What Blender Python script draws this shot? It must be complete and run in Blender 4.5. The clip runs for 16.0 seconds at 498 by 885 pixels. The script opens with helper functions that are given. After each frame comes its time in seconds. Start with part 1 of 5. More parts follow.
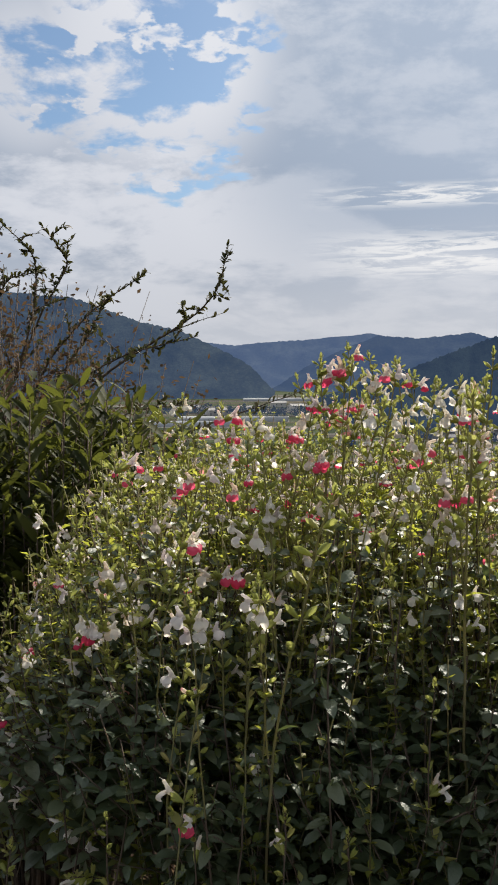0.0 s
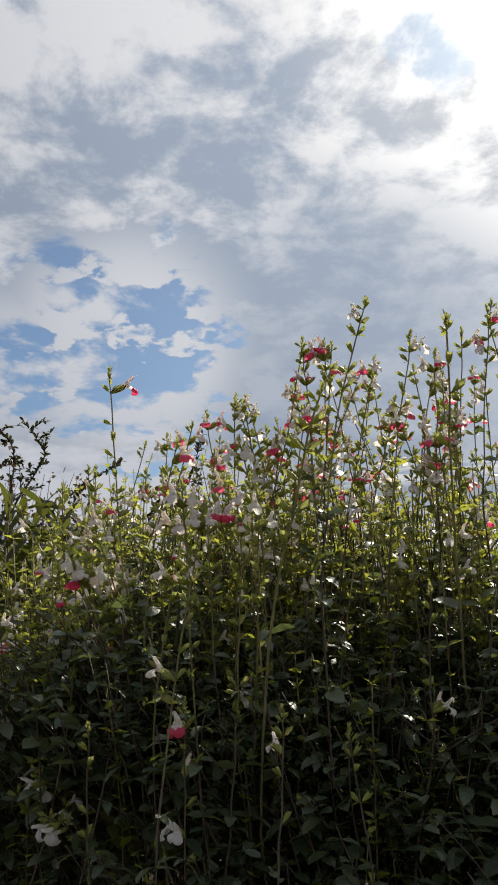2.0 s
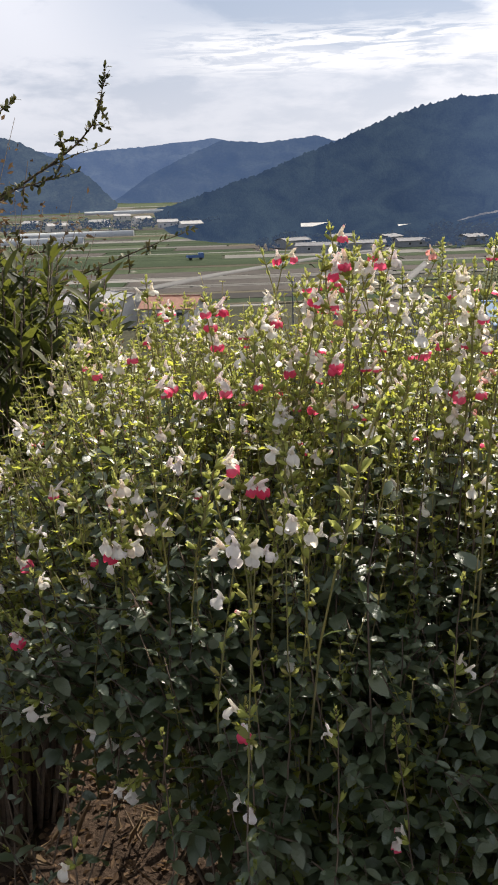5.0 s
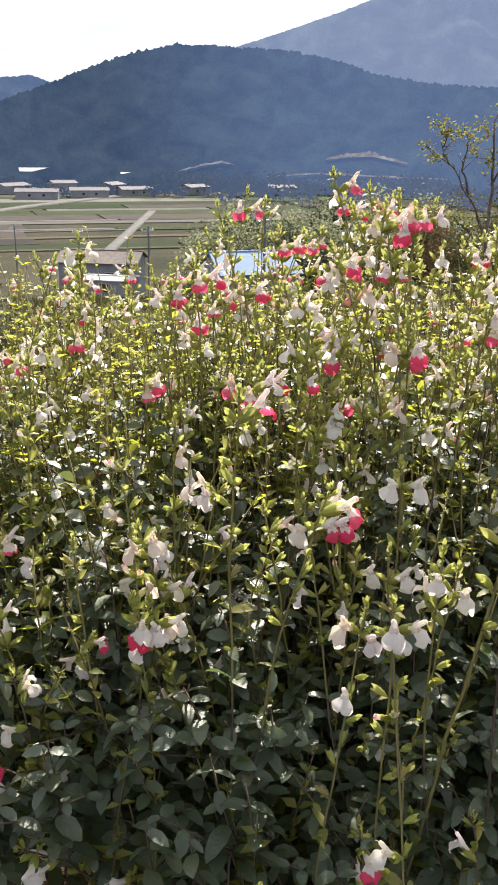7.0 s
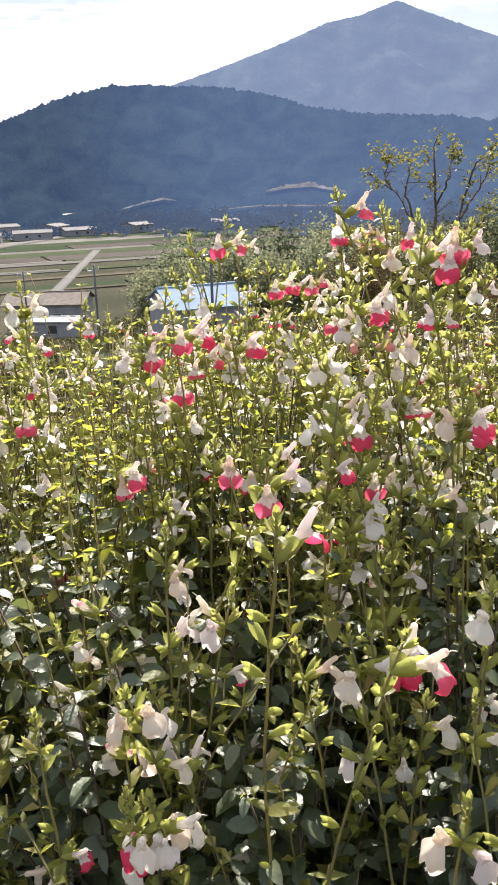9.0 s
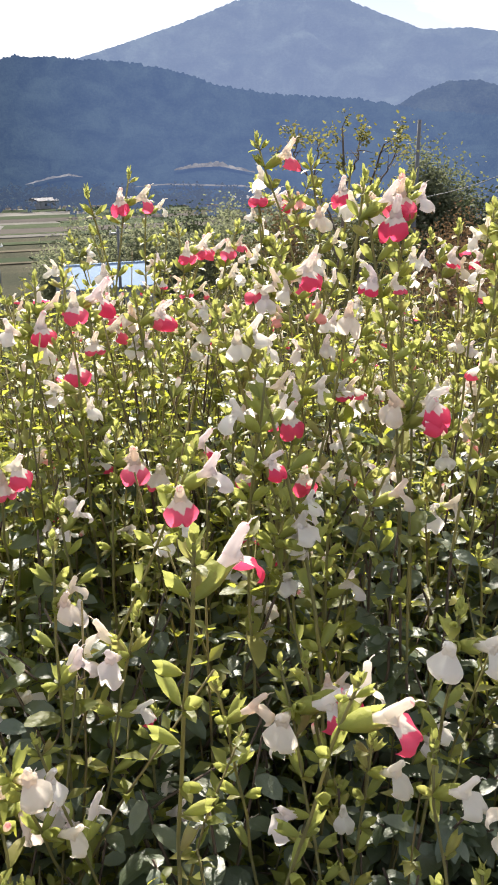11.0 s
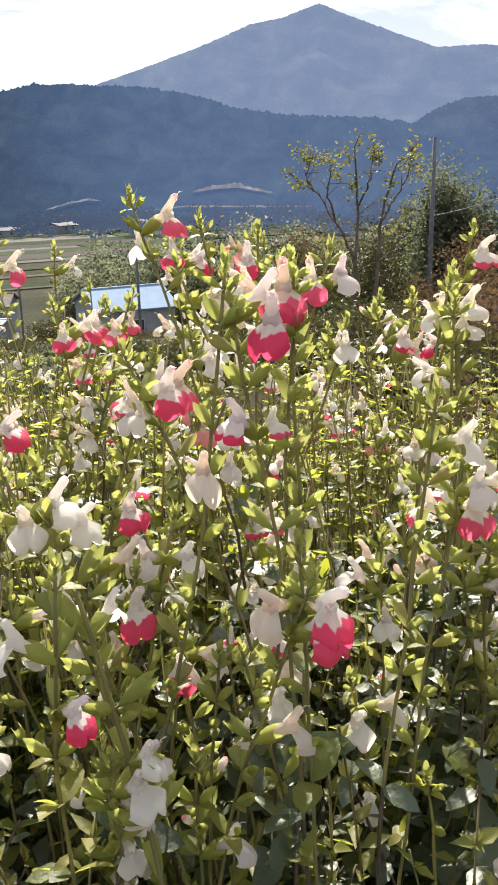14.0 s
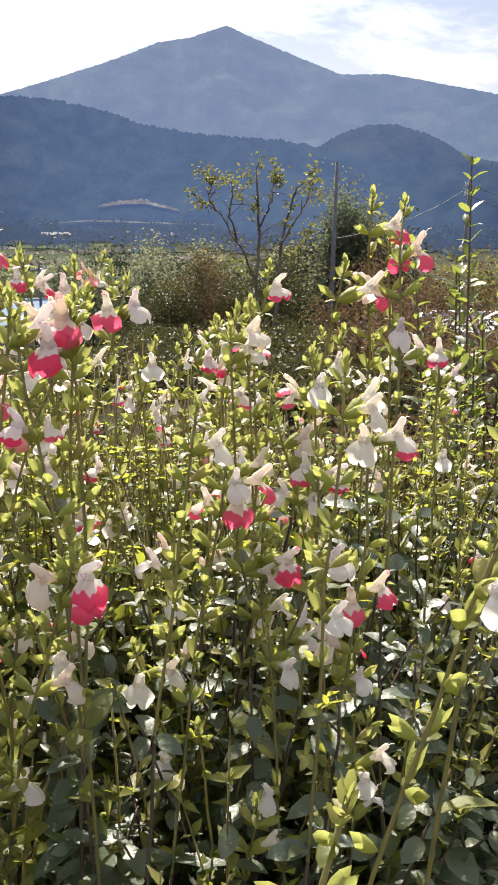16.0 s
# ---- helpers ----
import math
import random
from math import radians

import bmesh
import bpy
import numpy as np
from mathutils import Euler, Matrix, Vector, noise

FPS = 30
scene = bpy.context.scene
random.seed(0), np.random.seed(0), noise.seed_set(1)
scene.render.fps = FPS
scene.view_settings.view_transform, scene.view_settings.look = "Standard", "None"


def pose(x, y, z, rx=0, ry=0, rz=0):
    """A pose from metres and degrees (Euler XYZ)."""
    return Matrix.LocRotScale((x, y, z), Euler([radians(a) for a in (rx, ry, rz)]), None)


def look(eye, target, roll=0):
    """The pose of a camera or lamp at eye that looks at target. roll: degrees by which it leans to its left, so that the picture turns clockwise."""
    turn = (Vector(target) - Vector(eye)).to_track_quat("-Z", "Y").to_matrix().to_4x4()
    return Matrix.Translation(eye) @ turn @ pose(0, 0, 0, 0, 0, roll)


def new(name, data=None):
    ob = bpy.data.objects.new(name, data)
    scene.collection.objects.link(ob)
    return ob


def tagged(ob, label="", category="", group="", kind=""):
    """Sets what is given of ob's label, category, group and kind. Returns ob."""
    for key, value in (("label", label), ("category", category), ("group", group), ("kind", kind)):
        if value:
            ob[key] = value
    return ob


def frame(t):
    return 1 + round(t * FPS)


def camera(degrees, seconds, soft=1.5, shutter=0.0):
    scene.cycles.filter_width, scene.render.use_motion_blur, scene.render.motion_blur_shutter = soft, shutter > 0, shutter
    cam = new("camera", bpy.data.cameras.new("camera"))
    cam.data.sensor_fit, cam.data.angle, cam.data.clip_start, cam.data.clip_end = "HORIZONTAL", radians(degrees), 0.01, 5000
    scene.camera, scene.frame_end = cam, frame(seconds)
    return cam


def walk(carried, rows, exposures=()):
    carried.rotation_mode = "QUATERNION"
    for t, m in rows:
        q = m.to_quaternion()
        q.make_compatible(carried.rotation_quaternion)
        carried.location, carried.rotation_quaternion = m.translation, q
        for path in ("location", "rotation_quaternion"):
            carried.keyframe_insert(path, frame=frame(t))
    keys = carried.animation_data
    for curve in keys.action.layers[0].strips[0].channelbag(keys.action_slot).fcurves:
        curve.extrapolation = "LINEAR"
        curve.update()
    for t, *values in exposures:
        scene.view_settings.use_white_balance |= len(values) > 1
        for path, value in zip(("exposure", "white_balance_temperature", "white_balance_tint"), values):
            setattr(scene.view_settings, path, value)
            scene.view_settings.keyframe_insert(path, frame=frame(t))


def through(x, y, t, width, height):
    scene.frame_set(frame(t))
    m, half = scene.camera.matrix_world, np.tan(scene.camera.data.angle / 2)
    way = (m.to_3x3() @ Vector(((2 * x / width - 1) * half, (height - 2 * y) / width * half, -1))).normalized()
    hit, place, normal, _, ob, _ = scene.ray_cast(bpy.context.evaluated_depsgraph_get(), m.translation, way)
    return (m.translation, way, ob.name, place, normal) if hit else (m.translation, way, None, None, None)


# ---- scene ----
# ---- camera ----
cam = camera(31.3, 16.0, soft=1.9)
PATH = [
    (0, (0.051, 0.080, 1.371), (-0.008, 2.074, 1.227), -0.2),
    (0.5, (0.040, 0.115, 1.234), (0.017, 2.113, 1.328), -2.1),
    (1, (0.028, 0.112, 1.095), (0.012, 2.092, 1.373), -1.4),
    (1.5, (0.025, 0.091, 1.034), (0.013, 2.047, 1.449), -1.3),
    (2, (0.026, 0.073, 1.020), (0.046, 2.017, 1.488), -0.7),
    (2.5, (0.022, 0.079, 1.017), (0.066, 2.019, 1.500), -0.6),
    (3, (0.017, 0.145, 1.142), (0.085, 2.133, 1.350), -1.1),
    (3.5, (-0.008, 0.154, 1.299), (0.072, 2.147, 1.154), -1.7),
    (4, (-0.041, 0.131, 1.417), (0.072, 2.096, 1.063), -1.5),
    (4.5, (-0.087, 0.104, 1.462), (0.085, 2.037, 0.976), -1.9),
    (5, (-0.116, 0.130, 1.465), (0.140, 2.034, 0.909), -1.8),
    (5.2, (-0.130, 0.172, 1.463), (0.160, 2.066, 0.891), -1.7),
    (7.3, (-0.340, 0.491, 1.451), (0.542, 2.149, 0.762), 1.3),
    (7.5, (-0.344, 0.508, 1.452), (0.561, 2.146, 0.749), 1.4),
    (8, (-0.316, 0.528, 1.450), (0.524, 2.214, 0.778), 0.2),
    (8.5, (-0.293, 0.569, 1.431), (0.471, 2.289, 0.754), 0.2),
    (9, (-0.272, 0.645, 1.437), (0.638, 2.323, 0.839), -1.6),
    (9.5, (-0.254, 0.718, 1.433), (0.842, 2.283, 0.842), -0.8),
    (9.7, (-0.249, 0.728, 1.430), (0.880, 2.268, 0.835), -0.0),
    (11.8, (-0.197, 0.727, 1.407), (0.850, 2.292, 0.731), 0.2),
    (12, (-0.185, 0.735, 1.409), (0.868, 2.291, 0.724), 0.2),
    (12.5, (-0.145, 0.775, 1.418), (0.923, 2.322, 0.734), 0.0),
    (13, (-0.102, 0.799, 1.421), (0.962, 2.361, 0.770), -0.4),
    (13.5, (-0.083, 0.820, 1.423), (0.966, 2.402, 0.794), -0.5),
    (14, (-0.066, 0.825, 1.428), (0.976, 2.423, 0.828), -1.3),
    (14.5, (-0.060, 0.788, 1.441), (1.072, 2.323, 0.837), 0.8),
    (15, (-0.053, 0.764, 1.442), (1.135, 2.261, 0.854), 0.8),
    (15.5, (-0.058, 0.748, 1.444), (1.143, 2.242, 0.875), 0.5),
    (16, (-0.062, 0.733, 1.444), (1.159, 2.213, 0.880), 1.0),
]

# ---- exposure, world and sun ----
EXPOSURES = [(0, -0.1, 6500, 10), (1.5, -0.4, 6500, 10), (2.5, -0.4, 6500, 10), (3.5, -0.17, 6500, 10), (4.0, -0.1, 6500, 11), (5.0, 0.26, 6500, 12),
             (5.2, 0.31, 6500, 12), (7.3, 0.78, 6500, 14), (8.5, 0.82, 6500, 14), (9.5, 0.74, 6500, 14), (12.0, 0.86, 6500, 12), (14.0, 0.7, 6500, 12), (16, 0.64, 6500, 13)]
walk(cam, [(t, look(eye, target, roll)) for t, eye, target, roll in PATH], EXPOSURES)

SUN_AZ, SUN_EL = 30.0, 40.0


def heading(az, el=0.0):
    """Unit vector at az degrees to the right of +y and el degrees up."""
    a, e = radians(az), radians(el)
    return Vector((math.sin(a) * math.cos(e), math.cos(a) * math.cos(e), math.sin(e)))


class Nodes:
    """Short-hand to wire a node tree."""

    def __init__(self, tree):
        self.tree = tree
        tree.nodes.clear()

    def add(self, kind, inputs=None, **props):
        n = self.tree.nodes.new(kind)
        if "operation" in props:
            n.operation = props["operation"]
        if "use_clamp" in props:
            n.use_clamp = props["use_clamp"]
        if "data_type" in props:
            n.data_type, n.blend_type = props["data_type"], props["blend_type"]
        if "interpolation_type" in props:
            n.interpolation_type = props["interpolation_type"]
        for k, v in (inputs or {}).items():
            if isinstance(v, bpy.types.NodeSocket):
                self.tree.links.new(v, n.inputs[k])
            else:
                n.inputs[k].default_value = v
        return n

    def math(self, op, a, b=0.0, c=None, clamp=False):
        ins = {0: a, 1: b}
        if c is not None:
            ins[2] = c
        return self.add("ShaderNodeMath", ins, operation=op, use_clamp=clamp).outputs[0]

    def vec(self, op, a, b=(0, 0, 0), out=0):
        return self.add("ShaderNodeVectorMath", {0: a, 1: b}, operation=op).outputs[out]

    def mix(self, fac, a, b, blend="MIX"):
        n = self.add("ShaderNodeMix", {0: fac, 6: a, 7: b}, data_type="RGBA", blend_type=blend)
        return n.outputs[2]

    def ramp(self, fac, stops):
        n = self.add("ShaderNodeValToRGB", {0: fac})
        el = n.color_ramp.elements
        while len(el) < len(stops):
            el.new(0.5)
        for e, (p, c) in zip(el, stops):
            e.position, e.color = p, c if len(c) == 4 else (*c, 1)
        return n.outputs[0]

    def noise(self, vector, scale, detail=4.0, rough=0.55, distortion=0.0):
        return self.add("ShaderNodeTexNoise", {"Vector": vector, "Scale": scale, "Detail": detail, "Roughness": rough, "Distortion": distortion}).outputs[0]

    def span(self, value, a, b, lo=0.0, hi=1.0):
        return self.add("ShaderNodeMapRange", {0: value, 1: a, 2: b, 3: lo, 4: hi}, interpolation_type="SMOOTHSTEP").outputs[0]


def build_world():
    world = bpy.data.worlds.new("sky")
    scene.world = world
    world.use_nodes = True
    n = Nodes(world.node_tree)
    way = n.add("ShaderNodeTexCoord").outputs["Generated"]
    x, y, z = n.add("ShaderNodeSeparateXYZ", {0: way}).outputs
    rise = n.math("MAXIMUM", z, 0.0)
    lift = n.math("ADD", rise, 0.26)
    flat = n.add("ShaderNodeCombineXYZ", {0: n.math("DIVIDE", x, lift), 1: n.math("DIVIDE", y, lift), 2: 0.35}).outputs[0]
    sky = n.add("ShaderNodeTexSky")
    sky.sky_type, sky.sun_disc = "NISHITA", False
    sky.sun_elevation, sky.sun_rotation = radians(SUN_EL), radians(SUN_AZ)
    sky.altitude, sky.dust_density = 100.0, 1.5
    blue = n.vec("MULTIPLY", sky.outputs[0], (0.075, 0.092, 0.105))
    broad = n.noise(flat, 1.7, 7.0, 0.58, 0.25)
    fine = n.noise(flat, 6.5, 9.0, 0.58, 0.25)
    # a clear window in the cloud deck, and a smaller one higher up
    hole = n.vec("DOT_PRODUCT", way, heading(-8.0, 19.2), out=1)
    hole = n.span(hole, math.cos(radians(11)), math.cos(radians(3)))
    hole2 = n.vec("DOT_PRODUCT", way, heading(14.0, 34.5), out=1)
    hole2 = n.span(hole2, math.cos(radians(7.5)), math.cos(radians(1.5)))
    cover = n.math("ADD", n.math("MULTIPLY", broad, 0.25), n.math("MULTIPLY", fine, 0.75))
    cover = n.math("ADD", cover, 0.15)
    hole3 = n.vec("DOT_PRODUCT", way, heading(-15.0, 18.0), out=1)
    hole3 = n.span(hole3, math.cos(radians(7)), math.cos(radians(2)))
    hole = n.math("MAXIMUM", hole, n.math("MULTIPLY", hole3, 0.9))
    # heaped puffs drift inside the clear windows
    puffs = n.noise(n.vec("ADD", flat, (0.7, 0.2, 0.1)), 9.5, 8.0, 0.5, 0.1)
    cover = n.math("ADD", cover, n.math("MULTIPLY", n.math("MULTIPLY", hole, n.span(puffs, 0.54, 0.62)), 0.13))
    cover = n.math("SUBTRACT", cover, n.math("MULTIPLY", hole, 0.22))
    cover = n.math("SUBTRACT", cover, n.math("MULTIPLY", hole2, 0.155))
    thick = n.span(cover, 0.40, 0.50)
    # grey bellies and bright rims
    belly = n.noise(n.vec("ADD", flat, (3.1, 1.7, 0.4)), 1.9, 6.0, 0.55, 0.4)
    puffy = n.span(rise, 0.16, 0.40, 0.25, 0.72)
    crisp = n.noise(n.vec("ADD", flat, (1.3, 4.2, 0.2)), 6.4, 12.0, 0.62, 0.15)
    mottle = n.math("ADD", n.math("MULTIPLY", crisp, puffy), n.math("MULTIPLY", belly, n.math("SUBTRACT", 1.0, puffy)))
    light = n.span(n.math("ADD", mottle, n.math("MULTIPLY", puffy, 0.06)), 0.45, 0.585)
    sheet = n.vec("DOT_PRODUCT", way, heading(9.0, 17.0), out=1)
    sheet = n.span(sheet, math.cos(radians(16)), math.cos(radians(5)))
    light = n.math("MULTIPLY", light, n.math("SUBTRACT", 1.0, n.math("MULTIPLY", sheet, 0.72)))
    edge = n.math("MULTIPLY", n.math("MULTIPLY", hole, hole), 0.95)
    light = n.math("MAXIMUM", light, edge)
    # thin rippled bands of bright cloud over the valley
    ripple = n.noise(n.vec("MULTIPLY", way, (16.0, 16.0, 150.0)), 1.0, 6.0, 0.65, 0.6)
    band = n.math("ADD", n.span(n.math("ABSOLUTE", n.math("SUBTRACT", z, math.sin(radians(7.6)))), 0.034, 0.006), n.span(n.math("ABSOLUTE", n.math("SUBTRACT", z, math.sin(radians(11.2)))), 0.016, 0.004))
    east = n.vec("DOT_PRODUCT", way, heading(15.0, 9.0), out=1)
    east = n.span(east, math.cos(radians(14)), math.cos(radians(5)))
    streak = n.math("MULTIPLY", n.math("MULTIPLY", band, east), n.span(ripple, 0.42, 0.58))
    near = n.vec("DOT_PRODUCT", way, heading(SUN_AZ, SUN_EL), out=1)
    glow = n.span(near, math.cos(radians(24)), math.cos(radians(3)))
    veil = n.span(near, math.cos(radians(46)), math.cos(radians(10)))
    dark = n.mix(veil, (0.352, 0.422, 0.535, 1), (0.49, 0.575, 0.71, 1))
    pale = n.mix(veil, (0.72, 0.745, 0.81, 1), (1.08, 1.08, 1.10, 1))
    cloud = n.mix(light, dark, pale)
    cloud = n.mix(n.math("MULTIPLY", glow, 0.85), cloud, n.mix(light, (0.95, 0.96, 0.98, 1), (1.9, 1.87, 1.8, 1)))
    colour = n.mix(thick, blue, cloud)
    haze = n.span(rise, 0.20, 0.03)
    milky = n.mix(veil, (0.62, 0.64, 0.69, 1), (0.95, 0.95, 0.97, 1))
    colour = n.mix(n.math("MULTIPLY", haze, 0.8), colour, milky)
    colour = n.mix(n.math("MULTIPLY", streak, 0.8), colour, (1.0, 0.99, 0.98, 1))
    below = n.span(z, -0.02, -0.06)
    colour = n.mix(below, colour, (0.10, 0.11, 0.09, 1))
    back = n.add("ShaderNodeBackground", {0: colour, 1: 1.0})
    n.add("ShaderNodeOutputWorld", {0: back.outputs[0]})


build_world()
sun = new("sun", bpy.data.lights.new("sun", "SUN"))
sun.data.energy, sun.data.angle, sun.data.color = 8.2, radians(0.8), (1.0, 0.93, 0.81)
sun.matrix_world = look(heading(SUN_AZ, SUN_EL) * 60, (0, 0, 0))


# ---- materials ----
def material(name):
    m = bpy.data.materials.new(name)
    m.use_nodes = True
    return m, Nodes(m.node_tree)


def surface(name, stops, scale=8.0, rough=0.8, metal=0.0, bump=0.2, fine=6.0, spec=0.4, per="none"):
    """A rough surface: a ramp of colours over two scales of noise, with fine relief."""
    m, n = material(name)
    where = n.add("ShaderNodeTexCoord").outputs["Object"]
    big, small = n.noise(where, scale, 5.0, 0.6), n.noise(where, scale * fine, 4.0, 0.6)
    fac = n.math("ADD", n.math("MULTIPLY", big, 0.65), n.math("MULTIPLY", small, 0.35))
    if per == "object":
        fac = n.math("ADD", fac, n.math("MULTIPLY", n.math("SUBTRACT", n.add("ShaderNodeObjectInfo").outputs["Random"], 0.5), 0.5))
    elif per == "island":
        fac = n.math("ADD", fac, n.math("MULTIPLY", n.math("SUBTRACT", n.add("ShaderNodeNewGeometry").outputs["Random Per Island"], 0.5), 0.6))
    colour = n.ramp(n.span(fac, 0.25, 0.75), stops)
    relief = n.add("ShaderNodeBump", {"Strength": bump, "Distance": 0.01, "Height": small}).outputs[0]
    b = n.add("ShaderNodeBsdfPrincipled", {"Base Color": colour, "Roughness": rough, "Metallic": metal, "Specular IOR Level": spec, "Normal": relief})
    n.add("ShaderNodeOutputMaterial", {0: b.outputs[0]})
    return m


def leafy(name, stops, through, rough=0.42, share=0.45, spec=0.5, scale=60.0):
    """A leaf or petal: gloss above, light passing through, each leaf of its own shade."""
    m, n = material(name)
    where = n.add("ShaderNodeTexCoord").outputs["Object"]
    own = n.add("ShaderNodeNewGeometry").outputs["Random Per Island"]
    grain = n.noise(where, scale, 3.0, 0.6)
    fac = n.math("ADD", n.math("MULTIPLY", own, 0.75), n.math("MULTIPLY", grain, 0.3))
    colour = n.ramp(fac, stops)
    relief = n.add("ShaderNodeBump", {"Strength": 0.35, "Distance": 0.002, "Height": n.noise(where, scale * 5, 2.0, 0.5)}).outputs[0]
    b = n.add("ShaderNodeBsdfPrincipled", {"Base Color": colour, "Roughness": rough, "Specular IOR Level": spec, "Normal": relief})
    lit = n.mix(0.75, colour, (*through, 1))
    t = n.add("ShaderNodeBsdfTranslucent", {"Color": lit})
    mixed = n.add("ShaderNodeMixShader", {0: share, 1: b.outputs[0], 2: t.outputs[0]})
    n.add("ShaderNodeOutputMaterial", {0: mixed.outputs[0]})
    return m


def petal(name, stops, red, share):
    """A petal that runs from white to red by the tint laid over the flower."""
    m, n = material(name)
    where = n.add("ShaderNodeTexCoord").outputs["Object"]
    tint = n.add("ShaderNodeAttribute")
    tint.attribute_name = "tint"
    fleck = n.noise(where, 420.0, 3.0, 0.6)
    own = n.add("ShaderNodeObjectInfo").outputs["Random"]
    amount = n.span(n.math("ADD", tint.outputs["Fac"], n.math("MULTIPLY", n.math("SUBTRACT", fleck, 0.5), 0.35)), 0.36, 0.62)
    white = n.ramp(own, stops)
    flesh = n.mix(n.math("MULTIPLY", own, 0.5), (*red, 1), (min(1, red[0] * 1.15), red[1] + 0.16, red[2] + 0.18, 1))
    colour = n.mix(amount, white, flesh)
    relief = n.add("ShaderNodeBump", {"Strength": 0.3, "Distance": 0.001, "Height": n.noise(where, 900.0, 2.0, 0.5)}).outputs[0]
    b = n.add("ShaderNodeBsdfPrincipled", {"Base Color": colour, "Roughness": 0.55, "Specular IOR Level": 0.3, "Normal": relief})
    t = n.add("ShaderNodeBsdfTranslucent", {"Color": colour})
    mixed = n.add("ShaderNodeMixShader", {0: share, 1: b.outputs[0], 2: t.outputs[0]})
    n.add("ShaderNodeOutputMaterial", {0: mixed.outputs[0]})
    return m


def distant(name, low, high, haze_glow, strength, scale, toward=0.0):
    """Wooded land far off: dark crowns in patches, with haze added to them as a glow."""
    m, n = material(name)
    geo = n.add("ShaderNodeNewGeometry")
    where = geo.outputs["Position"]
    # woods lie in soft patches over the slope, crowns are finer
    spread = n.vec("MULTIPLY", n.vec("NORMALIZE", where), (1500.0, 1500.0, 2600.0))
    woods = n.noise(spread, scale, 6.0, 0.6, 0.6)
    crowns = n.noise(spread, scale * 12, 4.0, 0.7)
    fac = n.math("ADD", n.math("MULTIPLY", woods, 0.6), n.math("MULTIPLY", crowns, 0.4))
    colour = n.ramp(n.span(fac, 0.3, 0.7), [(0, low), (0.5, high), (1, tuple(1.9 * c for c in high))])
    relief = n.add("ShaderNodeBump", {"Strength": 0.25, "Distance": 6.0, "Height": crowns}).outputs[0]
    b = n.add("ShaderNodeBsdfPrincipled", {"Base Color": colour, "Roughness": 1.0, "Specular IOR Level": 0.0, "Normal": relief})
    # haze painted as emission on the surface itself, stronger towards the sun
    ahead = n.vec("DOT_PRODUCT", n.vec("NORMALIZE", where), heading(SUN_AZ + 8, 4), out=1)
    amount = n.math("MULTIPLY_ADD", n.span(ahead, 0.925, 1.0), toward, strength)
    sunward_glow = (min(1, haze_glow[0] * 1.12), haze_glow[1] * 1.01, haze_glow[2] * 0.95)
    e = n.add("ShaderNodeEmission", {0: n.mix(n.span(ahead, 0.925, 1.0), (*haze_glow, 1), (*sunward_glow, 1)), 1: amount})
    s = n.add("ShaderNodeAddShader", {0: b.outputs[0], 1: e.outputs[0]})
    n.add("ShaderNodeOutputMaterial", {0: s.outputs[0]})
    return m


LEAF = leafy("salvia_leaf", [(0, (0.016, 0.030, 0.015)), (0.5, (0.033, 0.054, 0.023)), (0.85, (0.066, 0.085, 0.031)), (1, (0.13, 0.12, 0.05))], (0.54, 0.58, 0.055), 0.44, 0.47, 0.55)
DEEP = leafy("old_leaf", [(0, (0.032, 0.050, 0.026)), (0.6, (0.062, 0.086, 0.044)), (1, (0.105, 0.115, 0.060))], (0.24, 0.30, 0.08), 0.48, 0.26, 0.72)
YOUNG = leafy("young_leaf", [(0, (0.075, 0.092, 0.026)), (0.6, (0.150, 0.165, 0.040)), (1, (0.28, 0.24, 0.08))], (0.60, 0.62, 0.075), 0.5, 0.50, 0.35)
STEM = leafy("salvia_stem", [(0, (0.085, 0.065, 0.040)), (0.5, (0.15, 0.125, 0.060)), (1, (0.22, 0.21, 0.085))], (0.44, 0.40, 0.14), 0.6, 0.36, 0.3, 30)
WOOD = surface("woody_stem", [(0, (0.04, 0.028, 0.02)), (1, (0.12, 0.085, 0.055))], 30, 0.9)
PETAL = petal("petal", [(0, (0.83, 0.75, 0.73)), (0.4, (0.87, 0.83, 0.77)), (0.8, (0.86, 0.80, 0.70)), (1, (0.84, 0.72, 0.62))], (0.80, 0.06, 0.15), 0.62)
FADED = petal("faded_petal", [(0, (0.78, 0.66, 0.56)), (1, (0.74, 0.58, 0.42))], (0.78, 0.30, 0.26), 0.5)
CALYX = leafy("calyx", [(0, (0.17, 0.19, 0.05)), (0.6, (0.30, 0.32, 0.07)), (1, (0.26, 0.17, 0.09))], (0.50, 0.52, 0.15), 0.55, 0.45, 0.4, 120)
PRIVET_LEAF = leafy("privet_leaf", [(0, (0.035, 0.055, 0.018)), (0.6, (0.07, 0.10, 0.03)), (1, (0.15, 0.16, 0.05))], (0.42, 0.48, 0.08), 0.45, 0.42, 0.4, 40)
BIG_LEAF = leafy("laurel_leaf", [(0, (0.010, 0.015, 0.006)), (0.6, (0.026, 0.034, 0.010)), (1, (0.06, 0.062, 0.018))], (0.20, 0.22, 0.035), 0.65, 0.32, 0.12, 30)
SHRUB_LEAF = leafy("shrub_leaf", [(0, (0.022, 0.034, 0.012)), (0.6, (0.052, 0.060, 0.02)), (1, (0.12, 0.075, 0.035))], (0.16, 0.15, 0.04), 0.6, 0.16, 0.2, 40)
RUSTY = leafy("dry_leaf", [(0, (0.040, 0.025, 0.016)), (0.6, (0.085, 0.053, 0.032)), (1, (0.15, 0.10, 0.06))], (0.20, 0.125, 0.06), 0.8, 0.28, 0.1, 40)
